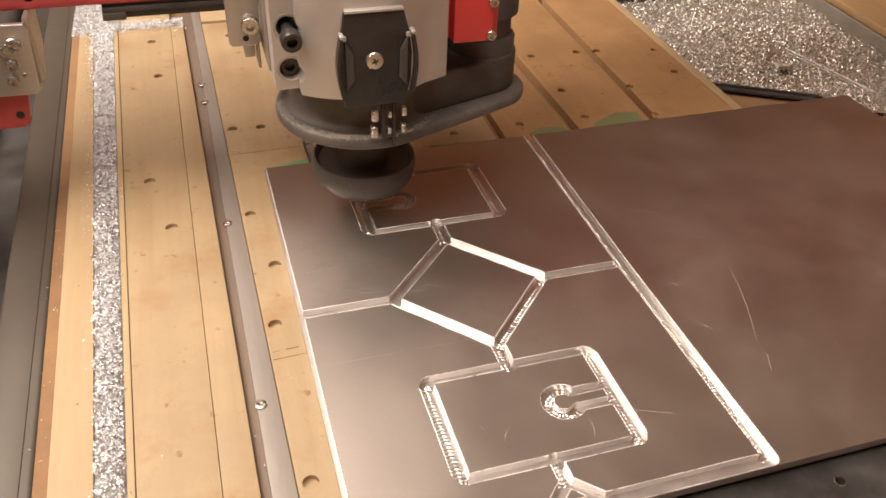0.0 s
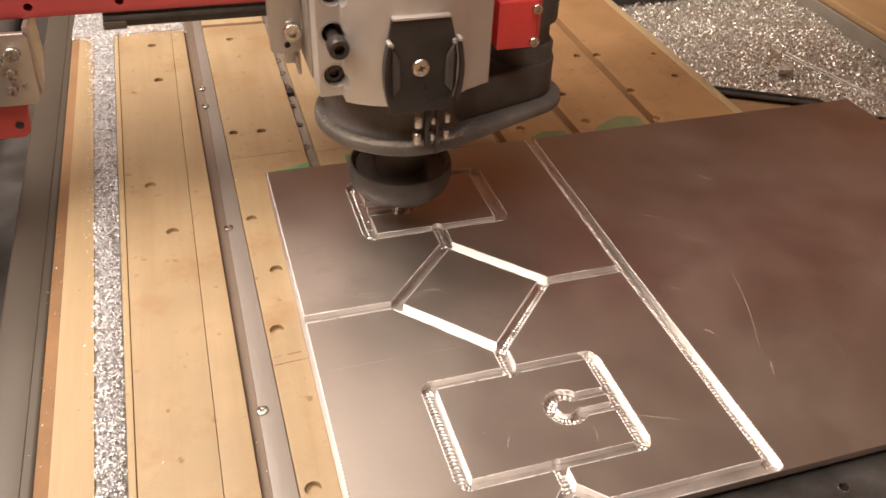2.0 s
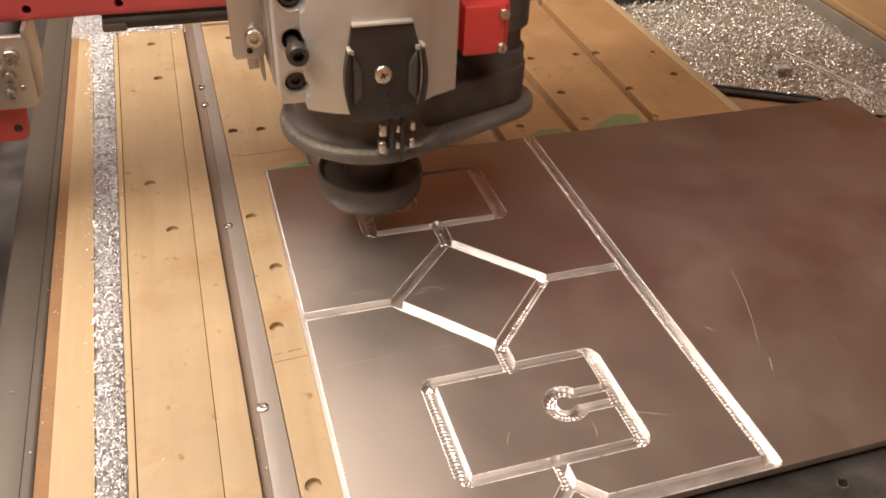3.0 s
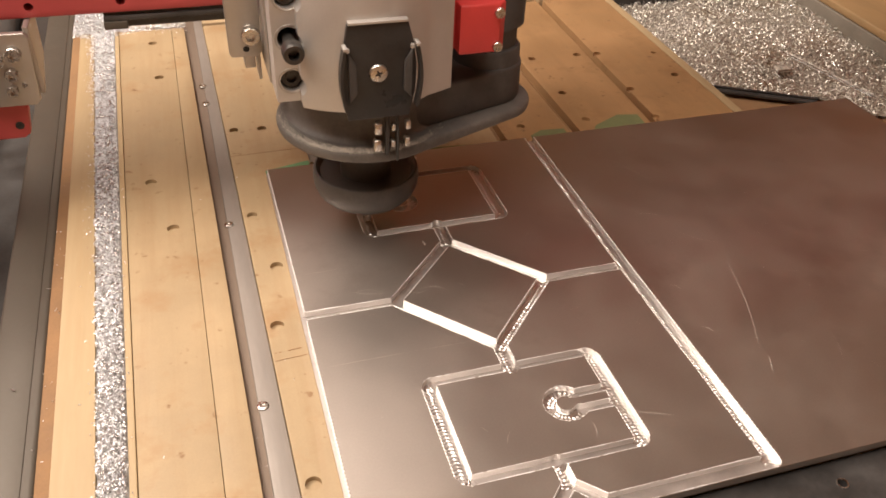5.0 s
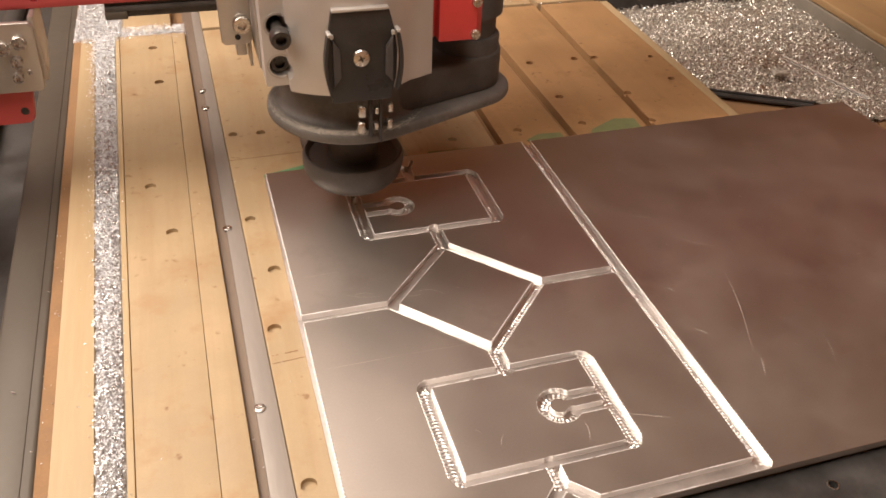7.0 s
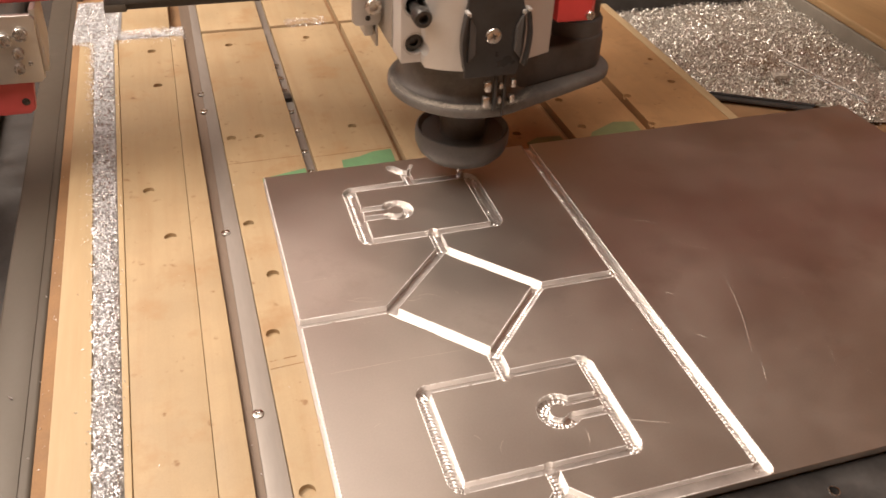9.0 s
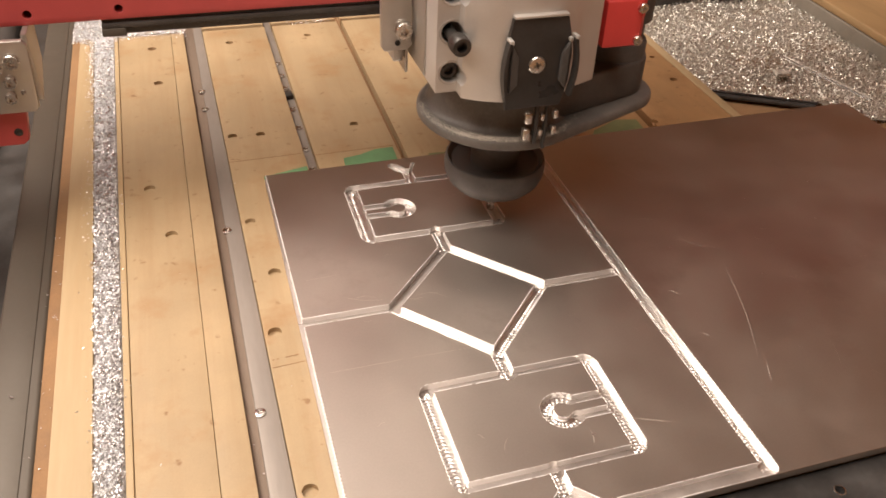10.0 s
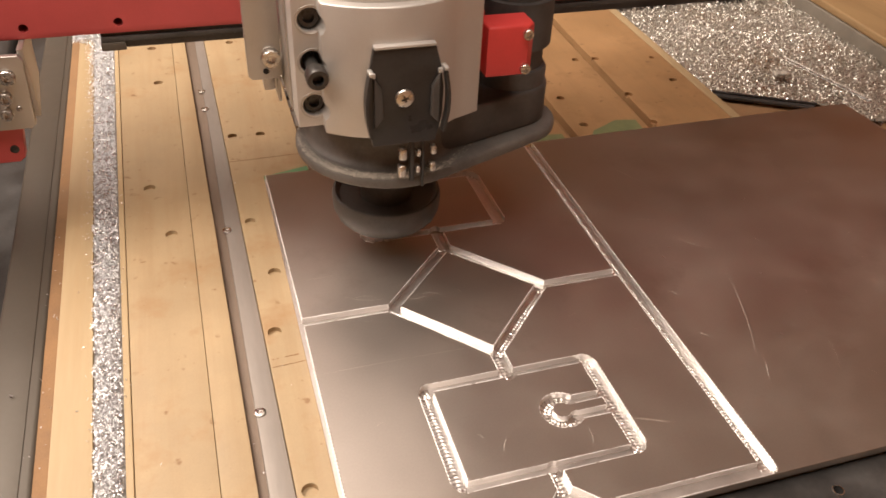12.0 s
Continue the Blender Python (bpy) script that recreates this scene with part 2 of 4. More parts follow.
def slab(name, xa0, xa1, xb0, xb1, ya, yb, z0, z1, mat, label, holes=(), category="spoil board", group="spoil boards", bev=0.0003):
    """A long board whose sides run from x at ya to x at yb, with counterbored screw holes."""
    bm = bmesh.new()
    prism(bm, [(xa0, ya), (xa1, ya), (xb1, yb), (xb0, yb)], z0, z1, bev)
    me = mesh_of(name, bm, mat)
    if holes:
        cutters = []
        for hx, hy, r in holes:
            cutters.append(lathe(bmesh.new(), [(r, z1 - 0.0034), (r, z1 + 0.01)], (hx, hy), 20))
        me = cut_mesh(me, cutters)
    ob = tagged(new(name, me), label, category, group)
    return ob


Y0, Y1 = -0.32, 0.53


def xs(a, b, y):
    """x on a line that passes a at y = 0 and b at y = 0.45."""
    return a + (b - a) * y / 0.45


def board(name, l, r, mat, label, holes=(), z1=ZB, z0=-0.026, y1=Y1, y0=Y0, **kw):
    return slab(name, xs(*l, y0), xs(*r, y0), xs(*l, y1), xs(*r, y1), y0, y1, z0, z1, mat, label, holes, **kw)


LAB = "tan MDF spoil board with counterbored screw holes"
LAB_DIM_LIT = "MDF spoil board, dim orange light in its colour, with counterbored screw holes"
board("edge_board", (-0.2665, -0.2765), (-0.2450, -0.2612), PINE, "pale pine edge board beside a chip-filled channel", category="board")
board("lip_strip", (-0.2275, -0.2405), (-0.2235, -0.2365), PINE, "narrow pale wooden strip along the chip channel", category="strip")
board("spoil_board", (-0.2229, -0.2359), (-0.1778, -0.1815), MDF, LAB, [(-0.209, 0.202, 0.0046), (-0.194, 0.132, 0.0046), (-0.198, 0.402, 0.0046), (-0.203, 0.491, 0.0046), (-0.196, -0.137, 0.0046)])
board("filler_strip", (-0.1775, -0.1812), (-0.1598, -0.1672), MDF, "plain tan MDF filler strip", category="strip")
board("spoil_board", (-0.1400, -0.1463), (-0.0790, -0.0775), MDF, LAB, [(-0.135, 0.135, 0.0042), (-0.125, 0.067, 0.0046), (-0.133, 0.004, 0.0046), (-0.131, -0.125, 0.0046), (-0.136, 0.275, 0.0042), (-0.111, 0.273, 0.0042), (-0.120, 0.491, 0.0042)])
board("spoil_board", (-0.0700, -0.0685), (0.0015, 0.0070), MDF, LAB, [(-0.024, 0.273, 0.0042), (-0.032, 0.495, 0.0042)])
board("spoil_board", (0.0075, 0.0135), (0.0880, 0.1000), MDF, LAB, [(0.058, 0.220, 0.0042)], y0=-0.1800)
board("spoil_board", (0.0970, 0.1090), (0.1640, 0.1690), MDF_DIM_LIT, LAB_DIM_LIT, [(0.124, 0.223, 0.0042)], y0=-0.1800)
board("spoil_board", (0.1740, 0.1790), (0.2420, 0.2620), MDF_DIM_LIT, LAB_DIM_LIT, [(0.193, 0.365, 0.0042), (0.247, 0.365, 0.0042), (0.192, 0.280, 0.0042), (0.191, 0.222, 0.0042)], y0=-0.1800)
board("spoil_board", (0.2510, 0.2710), (0.3360, 0.3530), MDF_DIM_LIT, LAB_DIM_LIT, [(0.271, 0.363, 0.0042), (0.336, 0.352, 0.0032), (0.266, 0.273, 0.0042), (0.330, 0.294, 0.0042), (0.261, 0.212, 0.0042)], y0=-0.1800)
board("edge_trim", (0.3380, 0.3550), (0.3480, 0.3650), PINE, "pale wooden trim along the spoil board edge", category="trim", z1=ZB - 0.001, y0=-0.1800)
board("base_board", (-0.2800, -0.2900), (0.3480, 0.3650), MDF_EDGE, "brown MDF base board under the spoil boards", z1=-0.0262, z0=-0.044, y1=0.72, y0=-0.183, category="board")
board("base_board", (-0.2790, -0.2890), (0.0040, 0.0040), MDF_EDGE, "brown MDF base board under the spoil boards", z1=-0.0262, z0=-0.044, y1=-0.1832, y0=-0.32, category="board")


for l, r in (((-0.2229, -0.2359), (-0.1778, -0.1815)), ((-0.1400, -0.1463), (-0.0790, -0.0775)), ((-0.0700, -0.0685), (0.0015, 0.0070)), ((0.0075, 0.0135), (0.0880, 0.1000)),
             ((0.0970, 0.1090), (0.1640, 0.1690)), ((0.1740, 0.1790), (0.2420, 0.2620)), ((0.2510, 0.2710), (0.3360, 0.3530))):
    board("spoil_board", l, r, MDF, "tan MDF spoil board beyond a cross joint", y0=0.543, y1=0.70, z1=ZB - 0.002)


def saw_lines():
    for y, x0, x1, w in ((-0.0285, -0.1385, -0.1172, 0.00035), (-0.0215, -0.1380, -0.1180, 0.0005), (0.2240, -0.0690, 0.0020, 0.0003), (0.2285, -0.1430, -0.0800, 0.0003)):
        bm = bmesh.new()
        n = 14
        rnd = random.Random(int(y * 1e4))
        for i in range(n):
            if w > 0.0004 and rnd.random() < 0.35:
                continue
            a, b = x0 + (x1 - x0) * i / n, x0 + (x1 - x0) * (i + 0.97) / n
            k = rnd.uniform(0.5, 1.0) * w
            box(bm, a, b, y - k + 0.0012 * i / n, y + k + 0.0012 * i / n, ZB + 0.00005, ZB + 0.0002)
        thing("saw_line", bm, MDF_EDGE, "thin dark saw line across the spoil board", "saw line")


saw_lines()


# ---------------------------------------------------------------- tracks in the slots
YT = 0.66


def tracks():
    def strip(name, l, r, z0, z1, mat, label, y1=YT, Y0=Y0):
        bm = bmesh.new()
        prism(bm, [(xs(*l, Y0), Y0), (xs(*r, Y0), Y0), (xs(*r, y1), y1), (xs(*l, y1), y1)], z0, z1, 0.0005)
        return thing(name, bm, mat, label, "track", "tracks in the table")
    t1 = strip("clamp_track", (-0.1532, -0.1566), (-0.1403, -0.1466), -0.0258, -0.0105, TRACK, "grey aluminium clamp track with screws in it")
    for y in (-0.06, 0.132, 0.341, 0.38):
        socket_screw("screw", pose(xs(-0.1512, -0.1585, y), y, -0.0106), t1, 0.0034, 0.0014, BOLT)
    # left band of the track, coloured as the shadow that falls on it
    bm = bmesh.new()
    prism(bm, [(xs(-0.1596, -0.1670, Y0), Y0), (xs(-0.1533, -0.1567, Y0), Y0), (xs(-0.1533, -0.1567, YT), YT), (xs(-0.1596, -0.1670, YT), YT)], -0.0258, -0.0118)
    part("track_flange", bm, TRACK_SHADE, t1)
    # stamped marks that cannot be read
    for y in (0.012, -0.012, -0.11):
        for dx in (-0.0022, 0.0022):
            bm = bmesh.new()
            lathe(bm, [(0.0021, 0), (0.0021, 0.0001), (0.0016, 0.0001), (0.0015, 0.00002)], seg=14, closed=True)
            o = part("stamped_mark", bm, STEEL_DARK, t1)
            o.matrix_local = pose(xs(-0.148, -0.155, y), y + dx, -0.0111)
    t2 = strip("clamp_track", (-0.0788, -0.0773), (-0.0702, -0.0687), -0.0258, -0.0135, TRACK, "narrow grey aluminium track with screw heads in it")
    for y in (0.437, 0.405, 0.375, 0.327, 0.288, 0.246, 0.21):
        socket_screw("screw", pose(-0.0742, y, -0.0135), t2, 0.0028, 0.002, BOLT)
    part("track_stop", box(bmesh.new(), -0.0785, -0.0700, 0.350, 0.362, -0.0134, -0.009, 0.0006), BLACK, t2)
    for l, r in (((0.0018, 0.0073), (0.0072, 0.0132)), ((0.0883, 0.1003), (0.0967, 0.1087)), ((0.1643, 0.1693), (0.1737, 0.1787)), ((0.2423, 0.2623), (0.2507, 0.2707))):
        strip("slot_track", l, r, -0.0258, -0.015, MDF_EDGE, "brown groove bottom between two spoil boards", Y0=-0.1800)


tracks()


def tapes():
    for pts in ([(-0.1170, 0.187), (-0.0792, 0.187), (-0.0792, 0.2065), (-0.102, 0.201), (-0.1170, 0.1975)],
                [(-0.048, 0.187), (-0.0005, 0.187), (0.0008, 0.222), (-0.016, 0.221), (-0.030, 0.215), (-0.046, 0.212)],
                [(0.127, 0.187), (0.162, 0.187), (0.162, 0.209), (0.140, 0.211), (0.126, 0.203)],
                [(0.181, 0.187), (0.243, 0.187), (0.245, 0.219), (0.225, 0.223), (0.195, 0.208)],
                [(0.02, 0.187), (0.07, 0.187), (0.075, 0.200), (0.03, 0.203)]):
        bm = bmesh.new()
        prism(bm, pts, ZB + 0.0002, ZB + 0.0006)
        thing("masking_tape", bm, TAPE_OLD if pts[0][0] > 0.01 else TAPE, "torn green masking tape on the spoil board", "tape", "masking tape")


tapes()


# ---------------------------------------------------------------- machine frame
def frame_parts():
    bm = bmesh.new()
    box(bm, -0.313, -0.2810, -0.6, 0.9, -0.12, -0.030, 0.003, 3)
    side = thing("side_rail", bm, STEEL_DARK, "dark grey painted steel side rail of the machine", "rail")
    side.matrix_world = pose(0, 0, 0, 0, 0, 1.2)
    bm = bmesh.new()
    box(bm, -0.3105, -0.2880, -0.55, 0.85, -0.0300, -0.0292, 0.0003)
    part("cover_strip", bm, STEEL_DARK, side)
    bm = bmesh.new()
    box(bm, -0.62, -0.3135, -0.6, 0.9, -0.14, -0.075, 0.006, 3)
    lathe(bm, [(0.012, -0.6), (0.012, 0.9)], seg=20, m=pose(-0.372, 0, -0.064, -90))
    lower = thing("linear_rail", bm, STEEL_BLUE, "dark round linear rail on a black beam", "rail")
    lower.matrix_world = pose(0, 0, 0, 0, 0, 1.2)
    # front angle with bolt holes
    bm = bmesh.new()
    box(bm, 0.008, 0.62, -0.262, -0.1835, -0.040, -0.0115, 0.0015)
    me = mesh_of("front_rail", bm, STEEL_BLUE)
    me = cut_mesh(me, [lathe(bmesh.new(), [(0.0027, -0.05), (0.0027, 0.0)], (x, -0.1990), 18) for x in (0.095, 0.153, 0.211)])
    front = tagged(new("front_rail", me), "black steel front rail with bolt holes", "rail")
    for x in (0.095, 0.153, 0.211):
        bm = bmesh.new()
        lathe(bm, [(0.0034, 0), (0.0034, 0.0004), (0.0028, 0.0005), (0.0027, 0.0001)], seg=20, closed=True)
        o = part("hole_rim", bm, BOLT, front)
        o.matrix_local = pose(x, -0.1990, -0.0114)
    bm = bmesh.new()
    box(bm, -0.30, 1.1, -0.7, 1.0, -0.075, TRAY, 0.002)
    thing("machine_bed", bm, MDF_EDGE, "brown board that carries the machine and the chips", "table")
    for x in (-0.65, 1.0):
        for y in (-0.65, 0.95):
            thing("bed_leg", box(bmesh.new(), x, x + 0.07, y - 0.07, y, -0.9, -0.075), BEAM_WOOD, "plain wooden leg under the machine bed", "table leg", "bed legs")
    # wooden beam at the edge of the chip tray
    bm = bmesh.new()
    prism(bm, [(0.6618, 0.28), (0.80, 0.27), (0.86, 0.70), (0.698, 0.72)], TRAY, TRAY + 0.0248, 0.002)
    thing("tray_edge", bm, GREY_PAINT, "grey-painted side board of the chip tray", "board")
    bm = bmesh.new()
    prism(bm, [(0.6630, 0.28), (0.80, 0.27), (0.86, 0.70), (0.6992, 0.72)], TRAY + 0.0249, TRAY + 0.036, 0.003)
    thing("wooden_beam", bm, BEAM_WOOD, "long brown wooden beam on the tray side", "beam")
    bm = bmesh.new()
    box(bm, 0.37, 0.70, 0.588, 0.64, TRAY, TRAY + 0.06, 0.003)
    thing("back_bar", bm, STEEL_BLUE, "black metal bar behind the chip tray", "bar")
    # black angle lying in the chips
    bm = bmesh.new()
    box(bm, -0.060, 0.058, -0.010, 0.0, 0, 0.003, 0.0006)
    box(bm, -0.060, 0.060, -0.003, 0.0, 0.0028, 0.0055, 0.0006)
    o = thing("angle_bar", bm, STEEL_BLUE, "black metal angle lying in bright chips", "angle bar")
    o.matrix_world = pose(0.4560, 0.2975, TRAY + 0.004, 0, 0, -29)
    bm = bmesh.new()
    box(bm, -0.066, 0.066, -0.005, 0.0, 0, 0.0012, 0.0002)
    o = thing("acrylic_offcut", bm, acrylic, "thin clear acrylic offcut lying in bright chips", "offcut")
    o.matrix_world = pose(0.5552, 0.3170, TRAY + 0.0130, 0, 0, -78.4)
    o.visible_shadow = False
    # the glint along the acrylic's edge, drawn as a whitish strip
    bm = bmesh.new()
    box(bm, -0.066, 0.066, 0.0001, 0.0013, -0.0002, 0.0015, 0.0003)
    part("edge_glint", bm, GLINT, o, "bright edge with its glint in the colour")
    bm = bmesh.new()
    prism(bm, [(0, 0), (0.020, -0.004), (0.022, 0.006), (0.006, 0.013)], 0, 0.004, 0.0006)
    o = thing("wood_chip", bm, DUST, "small greyish splinter lying among metal chips", "splinter")
    o.matrix_world = pose(0.500, 0.334, TRAY + 0.0110, 0, 4, 10)


frame_parts()

# ---------------------------------------------------------------- the plate with its milled pattern
GROOVES = []          # p, q, width, depth
W = 0.0074
PITCH = 0.0026        # feed per turn that left its mark


def groove(p, q, w=W, d=0.0045):
    GROOVES.append((p, q, w, d + 0.00003 * (len(GROOVES) % 9)))


def pattern():
    groove((0.1165, -0.1815), (0.1165, 0.0), 0.0088)
    groove((0.1165, 0.0), (0.1190, 0.196), 0.0088)
    groove((-0.122, -0.1815), (0.1165, -0.1815), 0.0090)
    groove((-0.1183, -0.195), (-0.1178, 0.0), 0.0070, 0.0040)
    groove((-0.1178, 0.0), (-0.1195, 0.196), 0.0070, 0.0040)
    groove((-0.125, 0.0015), (-0.056, 0.0015))
    groove((0.056, -0.001), (0.1165, -0.001))
    dl, dt, dr, db = (-0.054, 0.0008), (0.0, 0.0580), (0.0545, 0.0), (0.0, -0.0570)
    groove(dl, dt, 0.0082)
    groove(dt, dr, 0.0082)
    groove(dr, db, 0.0082)
    groove(db, dl, 0.0082)
    groove(dt, (0.0, 0.0805), 0.0095)
    groove(db, (0.0, -0.0775), 0.0095)
    for y0, y1, x in ((-0.150, -0.0760, 0.0540), (0.0795, 0.1530, 0.0533)):
        c = 0.0042
        groove((-x + c, y0), (x - c, y0), 0.0066)
        wide = 0.0106 if y0 > 0 else 0.0094
        inset = (wide - 0.0084) / 2
        groove((x - inset, y0 + c), (x - inset, y1 - c), wide)
        groove((x - c, y1), (-x + c, y1), 0.0066)
        groove((-x + inset, y0 + c), (-x + inset, y1 - c), wide)
        for sx, yy, sy in ((1, y0, 1), (1, y1, -1), (-1, y1, -1), (-1, y0, 1)):
            ring = [(sx * (x - c + c * math.sin(radians(a))), yy + sy * (c - c * math.cos(radians(a)))) for a in (0, 30, 60, 90)]
            for p, q in zip(ring, ring[1:]):
                groove(p, q, 0.0075)
    for s in (1, -1):
        ya, yb = (0.1530, 0.1690) if s > 0 else (-0.150, -0.1650)
        groove((0.0, ya), (0.0, yb), 0.0085)
        if s > 0:
            groove((-0.0035, yb + 0.002), (-0.0100, 0.1800), 0.0080)
            groove((0.0035, yb + 0.001), (0.0085, 0.1805), 0.0030)
        else:
            groove((0.0, yb), (-0.032, yb - 0.032), 0.0075)
            groove((0.0, yb), (0.032, yb - 0.032), 0.0075)
        # keyhole loop off the short side
        cx, cy, x = (-0.0205, 0.1163, -0.0533) if s > 0 else (0.0210, -0.1127, 0.0540)
        r = 0.0096
        a0 = 40
        start = (cx - s * r * math.cos(radians(a0)), cy + r * math.sin(radians(a0)))
        pts = []
        for i in range(19):
            a = radians(a0 + (360 - 2 * a0) * i / 18)
            pts.append((cx - s * r * math.cos(a), cy + r * math.sin(a)))
        for p, q in zip(pts, pts[1:]):
            groove(p, q, 0.0080, 0.0042)
        groove(pts[0], (x, pts[0][1]), 0.0062)
        groove(pts[-1], (x, pts[-1][1]), 0.0062)


pattern()


def inside_groove(x, y, skip):
    for i, (p, q, w, d) in enumerate(GROOVES):
        if i == skip:
            continue
        ux, uy = q[0] - p[0], q[1] - p[1]
        t = max(0, min(1, ((x - p[0]) * ux + (y - p[1]) * uy) / (ux * ux + uy * uy)))
        if math.hypot(x - p[0] - t * ux, y - p[1] - t * uy) < w / 2 - 0.0001:
            return True
    return not (-0.1170 < x < 0.475 and -0.1864 < y < 0.1905)


def is_rough(p, q):
    """Grooves along the table, and one side of the diamond, were cut with chatter."""
    dx, dy = q[0] - p[0], q[1] - p[1]
    length = math.hypot(dx, dy)
    return length > 0.012 and (abs(dy) > 0.9 * length or (abs(dy) > 0.3 * length and dx * dy > 0 and p[0] > 0.01))


def bright_floor(x, y):
    """True on two sides of the diamond, whose floors keep the brighter CUT."""
    return abs(x) < 0.06 and (abs(x / 0.0545 + y / 0.0580 - 1) < 0.17 and x > 0.002 or abs(x / 0.0545 + y / 0.0575 + 1) < 0.17 and x < -0.002)


def plate():
    bm = bmesh.new()
    prism(bm, [(-0.1170, -0.1866), (0.475, -0.1868), (0.4685, 0.1930), (-0.1172, 0.1895)], ZB + 0.0007, 0.0, 0.0003)
    me = mesh_of("plate", bm, PLATE)
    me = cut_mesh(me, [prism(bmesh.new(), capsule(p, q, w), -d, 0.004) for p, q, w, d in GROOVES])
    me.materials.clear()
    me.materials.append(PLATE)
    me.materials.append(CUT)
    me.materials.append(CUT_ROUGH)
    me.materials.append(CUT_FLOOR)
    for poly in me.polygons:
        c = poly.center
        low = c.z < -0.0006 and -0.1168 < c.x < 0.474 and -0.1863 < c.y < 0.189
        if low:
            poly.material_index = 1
            # the other floors take the darker CUT_FLOOR
            if abs(poly.normal.z) > 0.9 and not bright_floor(c.x, c.y):
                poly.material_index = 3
    ob = tagged(new("aluminium_plate", me), "brownish-grey aluminium plate with a bright milled pattern", "metal plate")
    # burrs along the lips of the grooves
    rnd = random.Random(4)
    vs, fs = [], []
    for gi, (p, q, w, d) in enumerate(GROOVES):
        length = math.hypot(q[0] - p[0], q[1] - p[1])
        ux, uy = (q[0] - p[0]) / length, (q[1] - p[1]) / length
        for side in (1, -1):
            n = max(2, int(length / 0.0011))
            for i in range(n):
                s = (i + rnd.uniform(0.1, 0.9)) / n * length
                x, y = p[0] + ux * s - uy * side * w / 2, p[1] + uy * s + ux * side * w / 2
                if inside_groove(x, y, gi) or rnd.random() < 0.6:
                    continue
                l, t, h = rnd.uniform(0.0004, 0.0011), rnd.uniform(0.00012, 0.00032), rnd.uniform(0.00008, 0.0004)
                k = len(vs)
                nx, ny = -uy * side, ux * side
                for a, b, c in ((-l, -t * 0.5, -0.0002), (l, -t * 0.5, -0.0002), (l * 0.8, t, 0.00005), (-l * 0.8, t, 0.00005), (-l * 0.5, t * 0.2, h), (l * 0.5, t * 0.2, h * rnd.uniform(0.5, 1))):
                    vs.append((x + ux * a + nx * b, y + uy * a + ny * b, c))
                fs += [(k, k + 1, k + 5, k + 4), (k + 1, k + 2, k + 5), (k + 2, k + 3, k + 4, k + 5), (k + 3, k, k + 4)]
    bme = bpy.data.meshes.new("burr")
    bme.from_pydata(vs, [], fs)
    bme.materials.append(LIP)
    b = new("burr", bme)
    b.parent = ob
    tagged(b, "bright ragged burrs along the milled grooves", kind="stuff")
    # rounded lips along the grooves
    lv, lf = [], []
    for gi, (p, q, w, d) in enumerate(GROOVES):
        length = math.hypot(q[0] - p[0], q[1] - p[1])
        ux, uy = (q[0] - p[0]) / length, (q[1] - p[1]) / length
        for side in (1, -1):
            n = max(2, int(length / (PITCH / 4 if is_rough(p, q) else 0.0012)))
            beaded = is_rough(p, q)
            prev = None
            for i in range(n + 1):
                s = length * i / n
                o = w / 2 + rnd.uniform(-0.00005, 0.00008)
                x, y = p[0] + ux * s - uy * side * o, p[1] + uy * s + ux * side * o
                if inside_groove(x, y, gi) or rnd.random() < 0.02:
                    prev = None
                    continue
                r = 0.00042 * rnd.uniform(0.7, 1.15) * (0.75 + 0.9 * noise.noise((x * 55, y * 55, 4 * side)))
                if beaded:
                    r = 0.00058 * (0.22 + 0.95 * (i % 4 in (1, 2))) * rnd.uniform(0.8, 1.1)
                r = max(0.00006, r)
                k = len(lv)
                for a in (0, 45, 90, 135, 180):
                    b, z = r * math.cos(radians(a)), r * math.sin(radians(a)) * 0.75
                    lv.append((x - uy * side * b, y + ux * side * b, z - 0.00004))
                if prev is not None:
                    lf += [(prev + j, k + j, k + j + 1, prev + j + 1) for j in range(4)]
                prev = k
    lme = bpy.data.meshes.new("lip")
    lme.from_pydata(lv, [], lf)
    for pl in lme.polygons:
        pl.use_smooth = True
    lme.materials.append(LIP)
    b = new("lip", lme)
    b.parent = ob
    tagged(b, "bright rounded lips of the milled grooves", kind="stuff")
    # feed marks: rows of low scallops across the floors
    vs, fs = [], []
    for gi, (p, q, w, d) in enumerate(GROOVES):
        length = math.hypot(q[0] - p[0], q[1] - p[1])
        ux, uy = (q[0] - p[0]) / length, (q[1] - p[1]) / length
        swirl = length < 0.012
        if not swirl and not is_rough(p, q):
            continue
        west = (1 if uy > 0 else -1) * (-1 if abs(ux) > 0.3 else 1)
        rows_n, across = 2 if swirl else int((length + 0.001) / (PITCH / 2)), 12
        last = None
        for i in range(rows_n + 1):
            t = i * length / 2 if swirl else -0.0005 + (i + rnd.uniform(-0.22, 0.22)) * PITCH / 2
            x, y = p[0] + ux * t, p[1] + uy * t
            if not (-0.1168 < x < 0.474 and -0.1862 < y < 0.1888):
                last = None
                continue
            k = len(vs)
            crest = 0.00075 * rnd.uniform(0.4, 1.2) if i % 2 else 0.0
            for j in range(across + 1):
                u = j / across - 0.5
                b = u * west * (w - 0.0003)
                bow = (0.0005 if swirl else 0.0013) * (1 - 4 * u * u)
                form = math.exp(-((u - 0.30) / 0.11) ** 2) + 0.85 * math.exp(-((u + 0.02) / 0.11) ** 2) + 0.10
                vs.append((x + ux * bow - uy * b, y + uy * bow + ux * b, -d + 0.00003 + crest * form))
            if last is not None:
                fs += [(last + j, last + j + 1, k + j + 1, k + j) for j in range(across)]
            last = k
